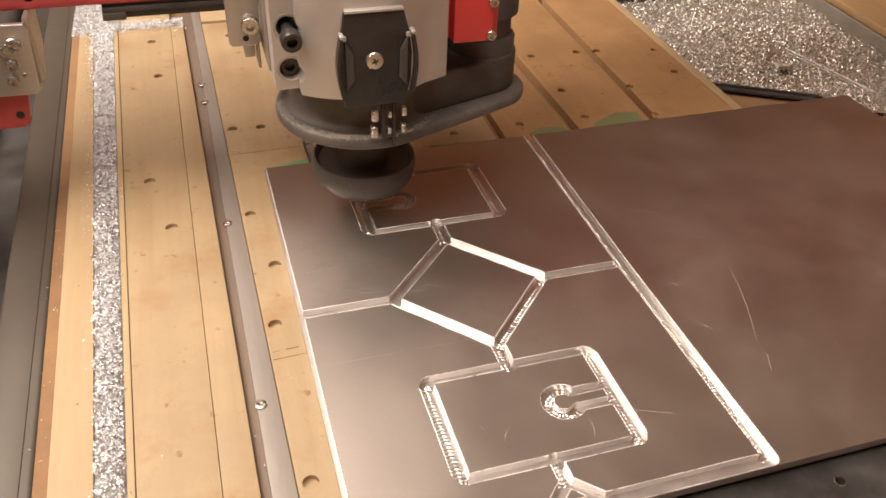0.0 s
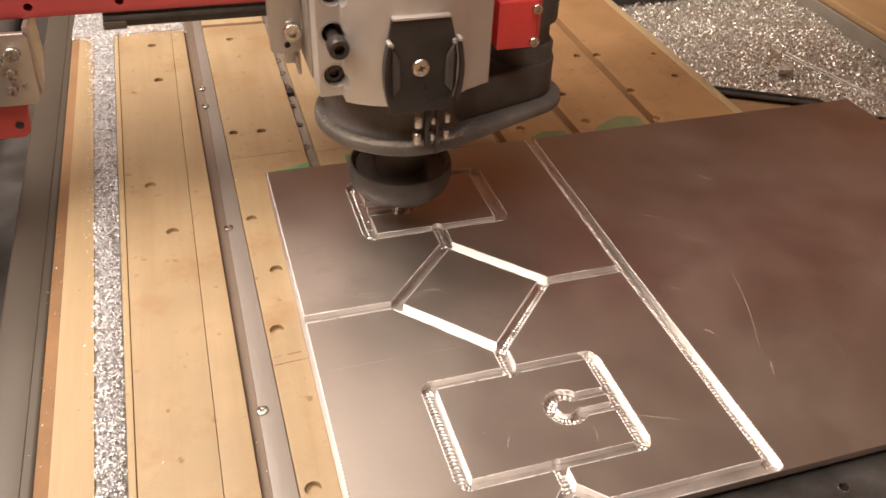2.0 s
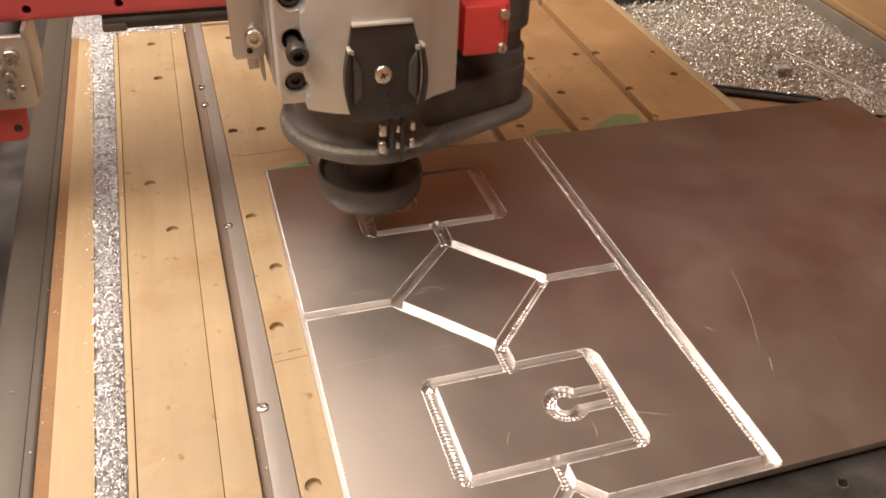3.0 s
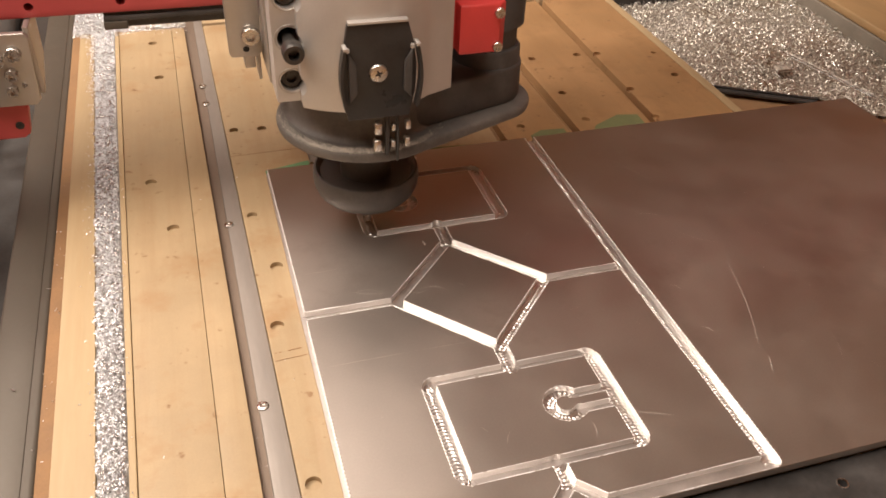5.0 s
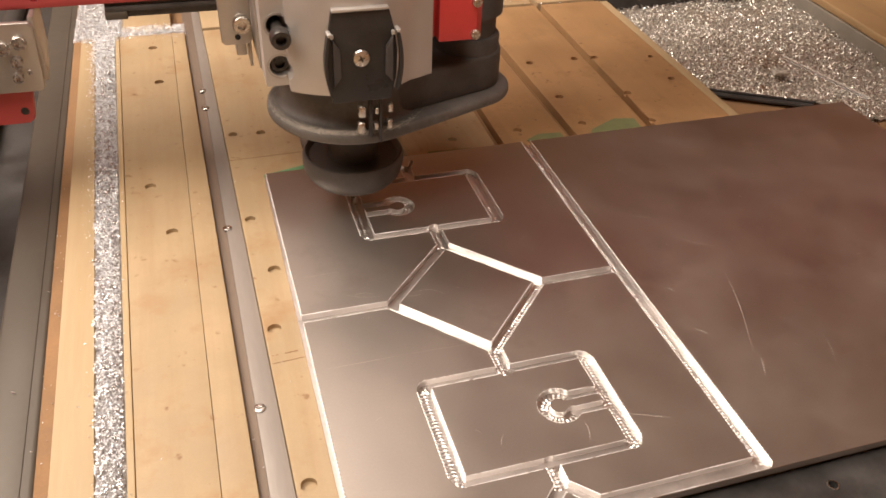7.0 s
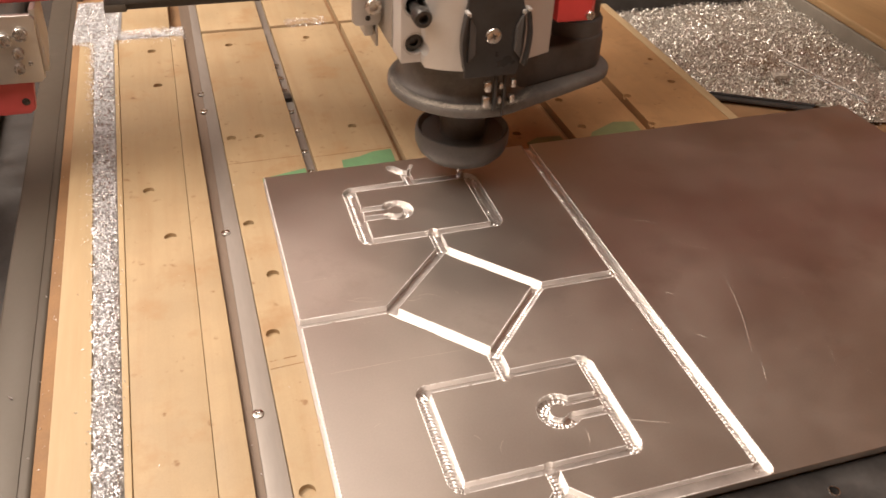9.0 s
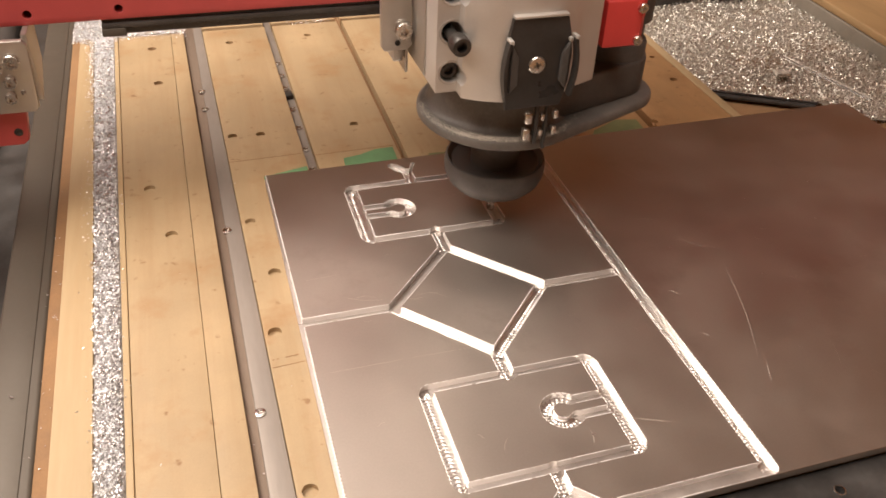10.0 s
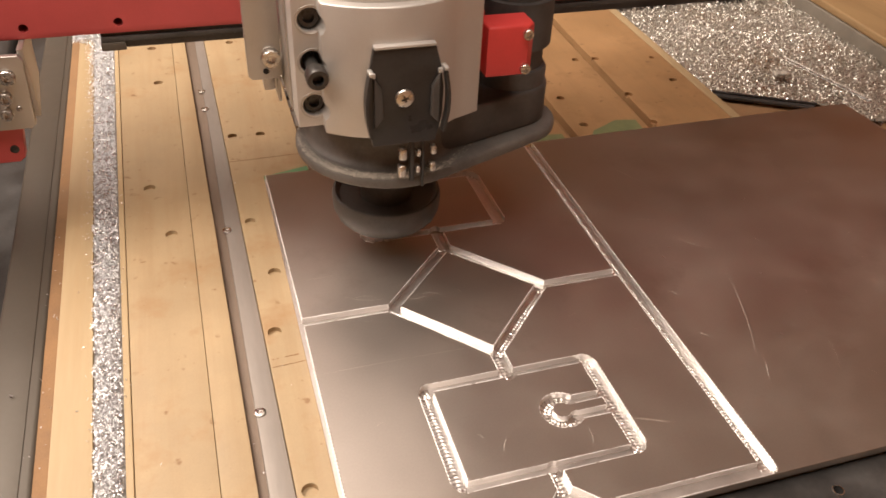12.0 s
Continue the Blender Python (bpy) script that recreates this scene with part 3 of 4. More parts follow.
    rme = bpy.data.meshes.new("feed_mark")
    rme.from_pydata(vs, [], fs)
    rme.materials.append(CUT_ROUGH)
    b = new("feed_mark", rme)
    b.parent = ob
    tagged(b, "bright cutter marks on the groove floors", kind="stuff")
    # scratches
    def scratch(pts, w):
        v, f = [], []
        n = len(pts)
        for i, (x, y) in enumerate(pts):
            x0, y0 = pts[max(0, i - 1)]
            x1, y1 = pts[min(n - 1, i + 1)]
            l = math.hypot(x1 - x0, y1 - y0) or 1
            nx, ny = -(y1 - y0) / l, (x1 - x0) / l
            ww = 0.48 * w * math.sin(math.pi * (i + 0.3) / (n - 0.4))
            v += [(x + nx * ww, y + ny * ww, 0.00006), (x - nx * ww, y - ny * ww, 0.00006)]
        f = [(2 * i, 2 * i + 1, 2 * i + 3, 2 * i + 2) for i in range(n - 1)]
        m_ = bpy.data.meshes.new("scratch")
        m_.from_pydata(v, [], f)
        m_.materials.append(SCRATCH)
        o = new("scratch", m_)
        o.parent = ob

    def curve(a, b, bend, n=9):
        dx, dy = b[0] - a[0], b[1] - a[1]
        return [(a[0] + dx * i / n - dy * bend * math.sin(math.pi * i / n), a[1] + dy * i / n + dx * bend * math.sin(math.pi * i / n)) for i in range(n + 1)]
    for a, b, bend, w in SCRATCHES:
        scratch(curve(a, b, bend), w)
    for i in range(44):
        x, y = rnd.uniform(-0.10, 0.45), rnd.uniform(-0.17, 0.17)
        if inside_groove(x, y, -1):
            continue
        a = rnd.uniform(0, math.pi)
        l = rnd.uniform(0.002, 0.010)
        scratch(curve((x, y), (x + l * math.cos(a), y + l * math.sin(a)), rnd.uniform(-0.3, 0.3), 4), 0.00013)


SCRATCHES = [((0.1920, -0.0190), (0.1620, -0.1020), 0.03, 0.0003),
              ((0.1760, 0.0290), (0.2010, 0.0060), -0.1, 0.0002),
              ((-0.1100, -0.0480), (-0.0570, -0.0480), 0, 0.00025),
              ((-0.0570, -0.0480), (-0.0080, -0.0490), 0, 0.0002),
              ((-0.0840, 0.0200), (-0.0570, 0.0110), -0.08, 0.0003),
              ((-0.0360, 0.0090), (-0.0150, 0.0020), 0.2, 0.0003),
              ((0.0520, -0.1270), (0.0820, -0.1390), 0, 0.0003),
              ((-0.1080, 0.0440), (-0.0820, 0.0450), 0, 0.0002),
              ((-0.0790, 0.0160), (-0.0620, 0.0140), 0.15, 0.00035),
              ((-0.0450, 0.0130), (-0.0290, 0.0075), -0.25, 0.00035),
              ((-0.0070, 0.0085), (-0.0040, 0.0050), 0.2, 0.00035),
              ((0.1560, 0.0560), (0.1760, 0.0480), 0.1, 0.0003),
              ((0.2180, -0.1010), (0.2080, -0.1260), 0.05, 0.00013),
              ((0.0300, -0.1290), (0.0270, -0.1420), 0.1, 0.0003),
              ((0.0560, -0.0030), (0.0930, -0.0030), 0, 0.0001),
              ((-0.0340, -0.1170), (-0.0310, -0.1210), 0.1, 0.0003),
              ((-0.0230, -0.1330), (-0.0180, -0.1240), 0.1, 0.0003),
              ((0.1750, 0.1350), (0.1940, 0.0980), 0, 0.0002),
              ((0.1640, -0.1090), (0.1570, -0.1240), 0, 0.0004),
              ((0.1380, -0.0300), (0.1430, -0.0360), 0.2, 0.0005),
              ((0.1360, -0.0740), (0.1420, -0.0800), 0.1, 0.0005)]
plate()


# ---------------------------------------------------------------- chips
def chips(name, spots, size, label, seed, mat):
    """Curled slivers of metal, one per spot (x, y, z)."""
    rnd = random.Random(seed)
    vs, fs = [], []
    for x, y, z in spots:
        l, w = size * rnd.uniform(0.5, 1.3), size * rnd.uniform(0.14, 0.36)
        m = Euler((rnd.uniform(-0.9, 0.9), rnd.uniform(-0.9, 0.9), rnd.uniform(0, 6.28))).to_matrix()
        k, bend = len(vs), rnd.uniform(0.1, 0.5) * l
        for a, c in ((-l, 0), (-l * 0.3, bend), (l * 0.4, bend * 0.9), (l, -bend * 0.3)):
            for b in (-w, w):
                p = m @ Vector((a, b, c))
                vs.append((x + p.x, y + p.y, z + p.z))
        fs += [(k + 2 * i, k + 2 * i + 1, k + 2 * i + 3, k + 2 * i + 2) for i in range(3)]
    me = bpy.data.meshes.new(name)
    me.from_pydata(vs, [], fs)
    me.materials.append(mat)
    ob = new(name, me)
    return tagged(ob, label, "metal chips", kind="stuff")


def heap(name, x_of, y0, y1, nx, ny, z_of, label, mat):
    """A bumpy bed of packed chips under the loose ones."""
    bm = bmesh.new()
    rows = []
    for j in range(ny + 1):
        y = y0 + (y1 - y0) * j / ny
        a, b = x_of(y)
        rows.append([bm.verts.new((a + (b - a) * i / nx, y, z_of(i / nx, a + (b - a) * i / nx, y))) for i in range(nx + 1)])
    for r, s in zip(rows, rows[1:]):
        for i in range(nx):
            if 0.36 < r[i].co.x < 0.515 and r[i].co.y < 0.322 - (r[i].co.x - 0.406) * 0.56:
                continue
            bm.faces.new((r[i], r[i + 1], s[i + 1], s[i]))
    return thing(name, bm, mat, label, "metal chips", kind="stuff")


def chip_fields():
    rnd = random.Random(9)

    def strip_x(y):
        return xs(-0.2448, -0.2610, y), xs(-0.2277, -0.2407, y)
    heap("packed_chips", strip_x, Y0, 0.53, 8, 300, lambda u, x, y: ZB - 0.002 + 0.003 * math.sin(math.pi * u) + 0.0022 * noise.noise((x * 300, y * 300, 0)),
         "silvery metal chips packed in a channel", CHIP_BED)
    spots = []
    for _ in range(19000):
        y = rnd.uniform(Y0, 0.53)
        a, b = strip_x(y)
        edge = 0.0028 * noise.noise((0, y * 90, 3)) + 0.002 * noise.noise((0, y * 300, 7))
        u = rnd.uniform(0, 1)
        x = a + 0.0003 + edge * (1 - u) + (b - a - 0.0009) * u
        spots.append((x, y, ZB + 0.0012 + rnd.uniform(0, 0.0025) * math.sin(math.pi * min(1, max(0, u)))))
    for _ in range(110):
        y = rnd.uniform(Y0, 0.53)
        a, b = strip_x(y)
        x = a - abs(rnd.gauss(0, 0.0035)) if rnd.random() < 0.7 else b + abs(rnd.gauss(0, 0.003))
        spots.append((x, y, ZB + 0.0009))
    for _ in range(420):
        y = 0.53 - abs(rnd.gauss(0, 0.09))
        spots.append((strip_x(y)[0] - abs(rnd.gauss(0, 0.0035)), y, ZB + 0.0010))
    for _ in range(4200):
        x, y = rnd.uniform(-0.286, -0.238), rnd.uniform(0.515, 0.65)
        spots.append((x, y, ZB + 0.0012 + rnd.uniform(0, 0.002)))
    for _ in range(1500):
        x, y = rnd.uniform(-0.262, -0.165), rnd.gauss(0.535, 0.008)
        spots.append((x, y, ZB - 0.002 + rnd.uniform(0, 0.004)))
    heap("packed_chips", lambda y: (-0.287, -0.236), 0.531, 0.66, 20, 40, lambda u, x, y: ZB - 0.001 + 0.002 * noise.noise((x * 200, y * 200, 2)),
         "silvery metal chips heaped at the end of the channel", CHIP_BED)
    chips("chip_strip", spots, 0.00092, "bright curled aluminium chips filling a channel", 2, CHIP)

    heap("packed_chips", lambda y: (0.366, 0.72), 0.22, 0.59, 60, 60,
         lambda u, x, y: TRAY + 0.004 + 0.006 * noise.noise((x * 14, y * 14, 5)) + 0.003 * noise.noise((x * 90, y * 90, 1)),
         "dusty metal chips covering the tray", TRAY_BED)
    spots = []
    for _ in range(24000):
        x, y = rnd.uniform(0.366, 0.70), rnd.uniform(0.22, 0.587)
        if y < 0.326 - (x - 0.406) * 0.56 and x < 0.52:
            continue
        spots.append((x, y, TRAY + 0.006 + 0.006 * noise.noise((x * 14, y * 14, 5)) + rnd.uniform(-0.001, 0.003)))
    for _ in range(1800):
        x, y = rnd.uniform(0.46, 0.66), rnd.uniform(0.0, 0.24)
        if noise.noise((x * 40, y * 40, 8)) > -0.15:
            spots.append((x, y, TRAY + rnd.uniform(0.001, 0.004)))
    chips("tray_chips", spots, 0.0021, "bright curled aluminium chips covering the tray", 5, CHIP_DULL)
    spots = [(x, rnd.uniform(0.531, 0.56), ZB - 0.003 + rnd.uniform(0, 0.003)) for x in [rnd.uniform(-0.236, -0.168) for _ in range(900)] + [rnd.uniform(-0.05, 0.0) for _ in range(260)] + [rnd.uniform(0.1, 0.33) for _ in range(60)]]
    chips("back_chips", spots, 0.0013, "bright metal chips along the cross joint", 6, CHIP)
    # stray crumbs on boards and rail
    spots = [(rnd.uniform(-0.225, -0.12), rnd.uniform(-0.2, 0.5), ZB + 0.0005) for _ in range(16)]
    spots += [(rnd.uniform(-0.285, -0.268), rnd.uniform(-0.25, 0.5), -0.0255) for _ in range(70)]
    spots += [(xs(-0.2448, -0.2610, y) - abs(rnd.gauss(0, 0.004)), y, ZB + 0.0006) for y in [rnd.uniform(0.1, 0.53) for _ in range(90)]]
    spots += [(rnd.uniform(-0.238, -0.224) - 0.03 * y, y, ZB + 0.0006) for y in [rnd.uniform(-0.3, 0.5) for _ in range(60)]]
    chips("crumbs", spots, 0.0007, "tiny metal crumbs scattered on the boards", 8, CHIP)


chip_fields()


# ---------------------------------------------------------------- gantry
GY = 0.09             # the front of the beam stands this far behind the cutter's axis


def build_gantry():
    g = base("gantry", Matrix(), "red powder-coated gantry beam with a dark linear rail", "gantry")
    bm = bmesh.new()
    box(bm, -0.40, 0.75, GY, GY + 0.10, 0.139, 0.230, 0.002)
    me = mesh_of("beam", bm, RED)
    xh = (-0.262, -0.203, 0.30)
    me = cut_mesh(me, [lathe(bmesh.new(), [(0.0030, -0.02), (0.0030, 0.012)], seg=18, m=pose(x, GY, 0.147, 90)) for x in xh])
    beam = new("beam", me)
    beam.parent = g
    bm = bmesh.new()
    box(bm, -0.2165, 0.70, GY + 0.004, GY + 0.030, 0.1270, 0.1388, 0.001)
    box(bm, -0.2165, 0.70, GY + 0.001, GY + 0.006, 0.1325, 0.1365, 0.0008)
    part("rail", bm, STEEL_BLUE, g, "dark steel linear rail under the beam")
    bm = bmesh.new()
    box(bm, -0.2172, -0.2010, GY + 0.0005, GY + 0.031, 0.1266, 0.1325, 0.0008)
    part("rail_end", bm, STEEL_DARK, g)
    bm = bmesh.new()
    prism(bm, [(-0.40, 0.0862), (-0.2700, 0.0848), (-0.2668, 0.0880), (-0.2640, 0.1330), (-0.2665, 0.1368), (-0.40, 0.139)], 0, 0.005, 0.0008, m=pose(0, 0.075, 0, 90))
    br = part("bracket", bm, BRACKET, g, "bare metal bracket plate with bolts")
    bm = bmesh.new()
    prism(bm, [(0.0752, 0.091), (0.090, 0.098), (0.108, 0.108), (0.114, 0.139), (0.0752, 0.139)], 0, 0.004, 0.0006, m=pose(-0.2672, 0, 0, 90, 0, 90))
    part("side_cheek", bm, BRACKET, g, "pinkish bare metal cheek")
    bm = bmesh.new()
    prism(bm, [(-0.40, 0.0565), (-0.2855, 0.0560), (-0.2815, 0.0590), (-0.2782, 0.0800), (-0.2810, 0.0846), (-0.40, 0.086)], 0, 0.01, 0.001, m=pose(0, 0.088, 0, 90))
    part("lower_bracket", bm, RED, g, "red painted lower bracket")
    for x, z, r in ((-0.2755, 0.1235, 0.0052), (-0.2800, 0.1090, 0.0044), (-0.2820, 0.0975, 0.0040), (-0.2870, 0.1200, 0.0052), (-0.2740, 0.1005, 0.0018)):
        socket_screw("bolt", pose(x, 0.070, z, 90), br, r, 0.0045 if r > 0.002 else 0.0015, BOLT)
    # flat black disc drawn as the hole in the lower bracket
    socket_screw("bolt", pose(-0.2866, 0.0781, 0.0663, 90), g, 0.0030, 0.0006, BOLT_BLACK)
    # wheels and gearbox behind, at the right end out of view
    bm = bmesh.new()
    box(bm, 0.70, 0.75, GY - 0.02, GY + 0.08, -0.04, 0.139, 0.003)
    part("end_plate", bm, RED, g)
    bm = bmesh.new()
    box(bm, -0.40, -0.36, GY - 0.01, GY + 0.08, -0.07, 0.139, 0.003)
    part("end_plate", bm, RED, g)
    return g


gantry = build_gantry()


# ---------------------------------------------------------------- milling head; its origin is the cutter's axis at the plate's face
def build_head():
    h = base("milling_head", Matrix(), "grey cast router head with a black dust shoe", "router")
    cx = -0.009
    arc = []
    r, cy = 0.0640, -0.0030
    a0 = math.degrees(math.asin(0.0400 / r))
    for i in range(25):
        a = radians(-90 - a0 + 2 * a0 * i / 24)
        arc.append((cx + r * math.cos(a), cy + r * math.sin(a)))
    outline = [(-0.0632, -0.043), (-0.0490, -0.043)] + arc + [(0.0375, -0.0505), (0.0478, -0.046), (0.0478, 0.055), (-0.0632, 0.055)]
    bm = bmesh.new()
    prism(bm, outline, 0.1245, 0.2035, 0.0012)
    me = mesh_of("body", bm, BODY)
    cutters = [lathe(bmesh.new(), [(0.0070, -0.03), (0.0070, 0.013)], seg=28, m=pose(-0.0533, -0.043, z, 90)) for z in (0.1905, 0.1655, 0.1385)]
    me = cut_mesh(me, cutters)
    body = new("body", me)
    body.parent = h
    for z in (0.1905, 0.1655, 0.1385):
        bm = bmesh.new()
        lathe(bm, [(0.00705, -0.0010), (0.0086, -0.0002), (0.0084, 0.0002), (0.0079, 0.0002)], seg=28, closed=True)
        part("bore_rim", bm, BRACKET, body).matrix_local = pose(-0.0533, -0.0431, z, 90)
    for z in (0.1905, 0.1385):
        s = socket_screw("bolt", pose(-0.0533, -0.0335, z, 90), body, 0.0062, 0.006, BOLT_BLACK)
    socket_screw("bolt", pose(-0.0535, -0.0545, 0.1640, 90), body, 0.0064, 0.0100, BOLT_BLACK, shank=0.024)
    bm = bmesh.new()
    box(bm, -0.0645, -0.0633, -0.020, 0.055, 0.1275, 0.2035, 0.0003)
    part("side_plate", bm, BRACKET, h)
    bm = bmesh.new()
    lathe(bm, [(0.058, 0.2036), (0.058, 0.30), (0.054, 0.305), (0.054, 0.36)], (cx, -0.002), 48)
    part("motor_housing", bm, BODY, h, "grey motor housing")
    # carriage bracket
    bm = bmesh.new()
    prism(bm, [(-0.0865, 0.1370), (-0.0845, 0.1345), (-0.0685, 0.1345), (-0.0655, 0.1375), (-0.0655, 0.30), (-0.0865, 0.30)], 0, 0.006, 0.0006, m=pose(0, 0.013, 0, 90))
    br = part("carriage_bracket", bm, BRACKET, h, "bare metal carriage bracket")
    socket_screw("bolt", pose(-0.0722, 0.0070, 0.1498, 90), br, 0.0060, 0.006, BOLT)
    # flat dark disc drawn as the small hole below the bolt
    socket_screw("bolt", pose(-0.0755, 0.0070, 0.1400, 90), br, 0.0020, 0.0004, HOLE_SHADE, socket=False)
    bm = bmesh.new()
    box(bm, -0.0770, -0.0700, 0.0135, 0.034, 0.1235, 0.142, 0.001)
    box(bm, -0.0685, -0.0665, 0.0135, 0.034, 0.1150, 0.142, 0.0005)
    part("bearing_block", bm, BRACKET, h)
    # unseen behind the body; its pale metal is added to brighten the reflection below
    bm = bmesh.new()
    box(bm, -0.0660, 0.046, 0.0555, 0.086, 0.118, 0.32, 0.002)
    part("carriage_plate", bm, BRACKET, h, "hidden carriage plate, pale to brighten reflections below")
    # black cover on the front
    pts = [(-0.0235, 0.1815), (0.0125, 0.1815), (0.0158, 0.169), (0.0178, 0.155), (0.0172, 0.138), (0.0135, 0.1215), (-0.0245, 0.1215), (-0.0268, 0.138), (-0.0272, 0.155), (-0.0256, 0.169)]
    bm = bmesh.new()
    prism(bm, pts, 0, 0.0035, 0.0006, m=pose(0, -0.0665, 0, 90))
    cover = part("latch_cover", bm, BLACK, h, "black plastic cover with worn edges")
    # bare top edge, made pale for the light it reflects
    bm = bmesh.new()
    box(bm, -0.0232, 0.0122, -0.0712, -0.0660, 0.1816, 0.1832, 0.0004)
    part("top_edge", bm, BODY, cover, "bare top edge, its reflected light in the colour")
    for s, x in ((-1, -0.0262), (1, 0.0168)):
        bm = bmesh.new()
        n = 10
        prev = []
        for i in range(n + 1):
            z = 0.130 + 0.039 * i / n
            bow = 0.0026 * math.sin(math.pi * i / n) * s
            prev.append([bm.verts.new((x + bow + dx, -0.0700 + dy, z)) for dx, dy in ((-0.0009, 0), (0.0009, 0), (0.0009, -0.0062), (-0.0009, -0.0062))])
        for a, b in zip(prev, prev[1:]):
            for k in range(4):
                bm.faces.new((a[k], a[(k + 1) % 4], b[(k + 1) % 4], b[k]))
        bm.faces.new(prev[0])
        bm.faces.new(prev[-1])
        part("side_wing", bm, BLACK, cover)
        bm = bmesh.new()
        box(bm, x - 0.0013, x + 0.0013, -0.0775, -0.0700, 0.1690, 0.1708, 0.0004)
        box(bm, min(x, x - s * 0.0034), max(x, x - s * 0.0034), -0.0725, -0.0700, 0.1655, 0.1685, 0.0008)
        part("wing_tip", bm, BODY, cover, "bare worn tip")
        bm = bmesh.new()
        prism(bm, [(x - s * 0.0022, 0.134), (x - s * 0.0075, 0.140), (x - s * 0.0070, 0.158), (x - s * 0.0022, 0.166)], 0, 0.0030, 0.0008, m=pose(0, -0.0700, 0, 90))
        part("side_pad", bm, RUBBER, cover)
    screw = bmesh.new()
    lathe(screw, [(0.0056, 0), (0.0056, 0.0008), (0.0050, 0.0015), (0.003, 0.0018)], seg=28)
    sc = part("cover_screw", screw, BOLT, cover, "bright cross-head screw")
    sc.matrix_local = pose(-0.0058, -0.0700, 0.1512, 90)
    # the slot's shade, drawn as raised near-black bars
    cross = bmesh.new()
    box(cross, -0.0022, 0.0022, -0.0005, 0.0005, 0.0017, 0.0020)
    box(cross, -0.0005, 0.0005, -0.0022, 0.0022, 0.0017, 0.00203)
    part("cross_slot", cross, HOLE_SHADE, sc).matrix_local = pose(0, 0, 0, 0, 0, 20)
    # hinge below the cover
    bm = bmesh.new()
    box(bm, -0.0005, 0.0022, -0.0655, -0.0625, 0.0915, 0.1214, 0.0004)
    box(bm, 0.0066, 0.0084, -0.0660, -0.0625, 0.0870, 0.1214, 0.0004)
    hinge = part("hinge", bm, BLACK, h, "thin black hinge strips")
    for x, z, s in ((-0.0050, 0.1113, 1.0), (-0.0056, 0.0995, 1.0), (0.0142, 0.1122, 0.7), (0.0138, 0.1003, 0.75), (0.0048, 0.1113, 0.55), (0.0045, 0.0998, 0.55)):
        bm = bmesh.new()
        box(bm, x - 0.0024 * s, x + 0.0024 * s, -0.0665, -0.0615, z - 0.0040 * s, z + 0.0040 * s, 0.0011 * s, 3)
        part("hinge_stud", bm, BOLT, hinge, "small bright metal stud")
    # dust shoe: flange, neck and the arm to the hose
    def hull(r1, r2, x2, y2):
        d = math.hypot(x2, y2)
        a, o = math.atan2(y2, x2), math.acos((r1 - r2) / d)
        pts_ = []
        n = 36
        for i in range(n + 1):
            t = a + o + (2 * math.pi - 2 * o) * i / n
            pts_.append((SX + r1 * math.cos(t), SY + r1 * math.sin(t)))
        for i in range(n // 2 + 1):
            t = a - o + 2 * o * i / (n // 2)
            pts_.append((SX + x2 + r2 * math.cos(t), SY + y2 + r2 * math.sin(t)))
        return pts_
    SX, SY = 0.0, 0.0
    bm = bmesh.new()
    prism(bm, hull(0.0612, 0.0335, 0.0915, 0.007), 0.0832, 0.0918, 0.0030)
    shoe = part("dust_shoe", bm, BLACK_DUSTY, h, "black plastic dust shoe with dusty rim")
    bm = bmesh.new()
    prism(bm, hull(0.0440, 0.0262, 0.0915, 0.010), 0.0916, 0.1190, 0.0022)
    part("shoe_arm", bm, RUBBER, shoe)
    bm = bmesh.new()
    lathe(bm, [(0.0545, 0.0916), (0.0525, 0.0925), (0.0508, 0.0950), (0.0500, 0.0990), (0.0497, 0.1080), (0.0497, 0.1243)], (0, 0.004), 64)
    part("shoe_neck", bm, BLACK_DUSTY, shoe, "smooth black neck of the dust shoe")
    # pale swarf lying on the front of the rim
    rnd = random.Random(21)
    vs, fs = [], []
    for _ in range(4200):
        a = radians(rnd.gauss(-112, 30))
        r = rnd.triangular(0.0535, 0.0610, 0.0590)
        x, y, z = r * math.cos(a), r * math.sin(a), 0.0917 - max(0, r - 0.0585) ** 2 * 160
        s = rnd.uniform(0.00016, 0.00052)
        k = len(vs)
        t = rnd.uniform(0, 6.28)
        vs += [(x + s * math.cos(t), y + s * math.sin(t), z), (x + s * math.cos(t + 2.1), y + s * math.sin(t + 2.1), z), (x + s * math.cos(t + 4.2), y + s * math.sin(t + 4.2), z), (x, y, z + s)]
        fs += [(k, k + 1, k + 3), (k + 1, k + 2, k + 3), (k + 2, k, k + 3)]
    dme = bpy.data.meshes.new("rim_dust")
    dme.from_pydata(vs, [], fs)
    dme.materials.append(DUST)
    d = new("rim_dust", dme)
    d.parent = shoe
    tagged(d, "pale metal dust on the rim", kind="stuff")
    bm = bmesh.new()
    lathe(bm, [(0.0245, 0.104), (0.0245, 0.1285), (0.0232, 0.1305)], (0.0915, 0.010), 40)
    part("hose_socket", bm, RUBBER, shoe)
    bm = bmesh.new()
    lathe(bm, [(0.0215, 0.130), (0.0215, 0.36)], (0.0920, 0.012), 40)
    part("hose", bm, RUBBER, h, "smooth black vacuum hose")
    bm = bmesh.new()
    prism(bm, [(0.0535, -0.042), (0.0800, -0.042), (0.0850, -0.037), (0.0850, -0.020), (0.0535, -0.020)], 0.1445, 0.1770, 0.0018)
    prism(bm, [(0.0482, -0.032), (0.0536, -0.032), (0.0536, -0.016), (0.0482, -0.016)], 0.1445, 0.1850, 0.0015)
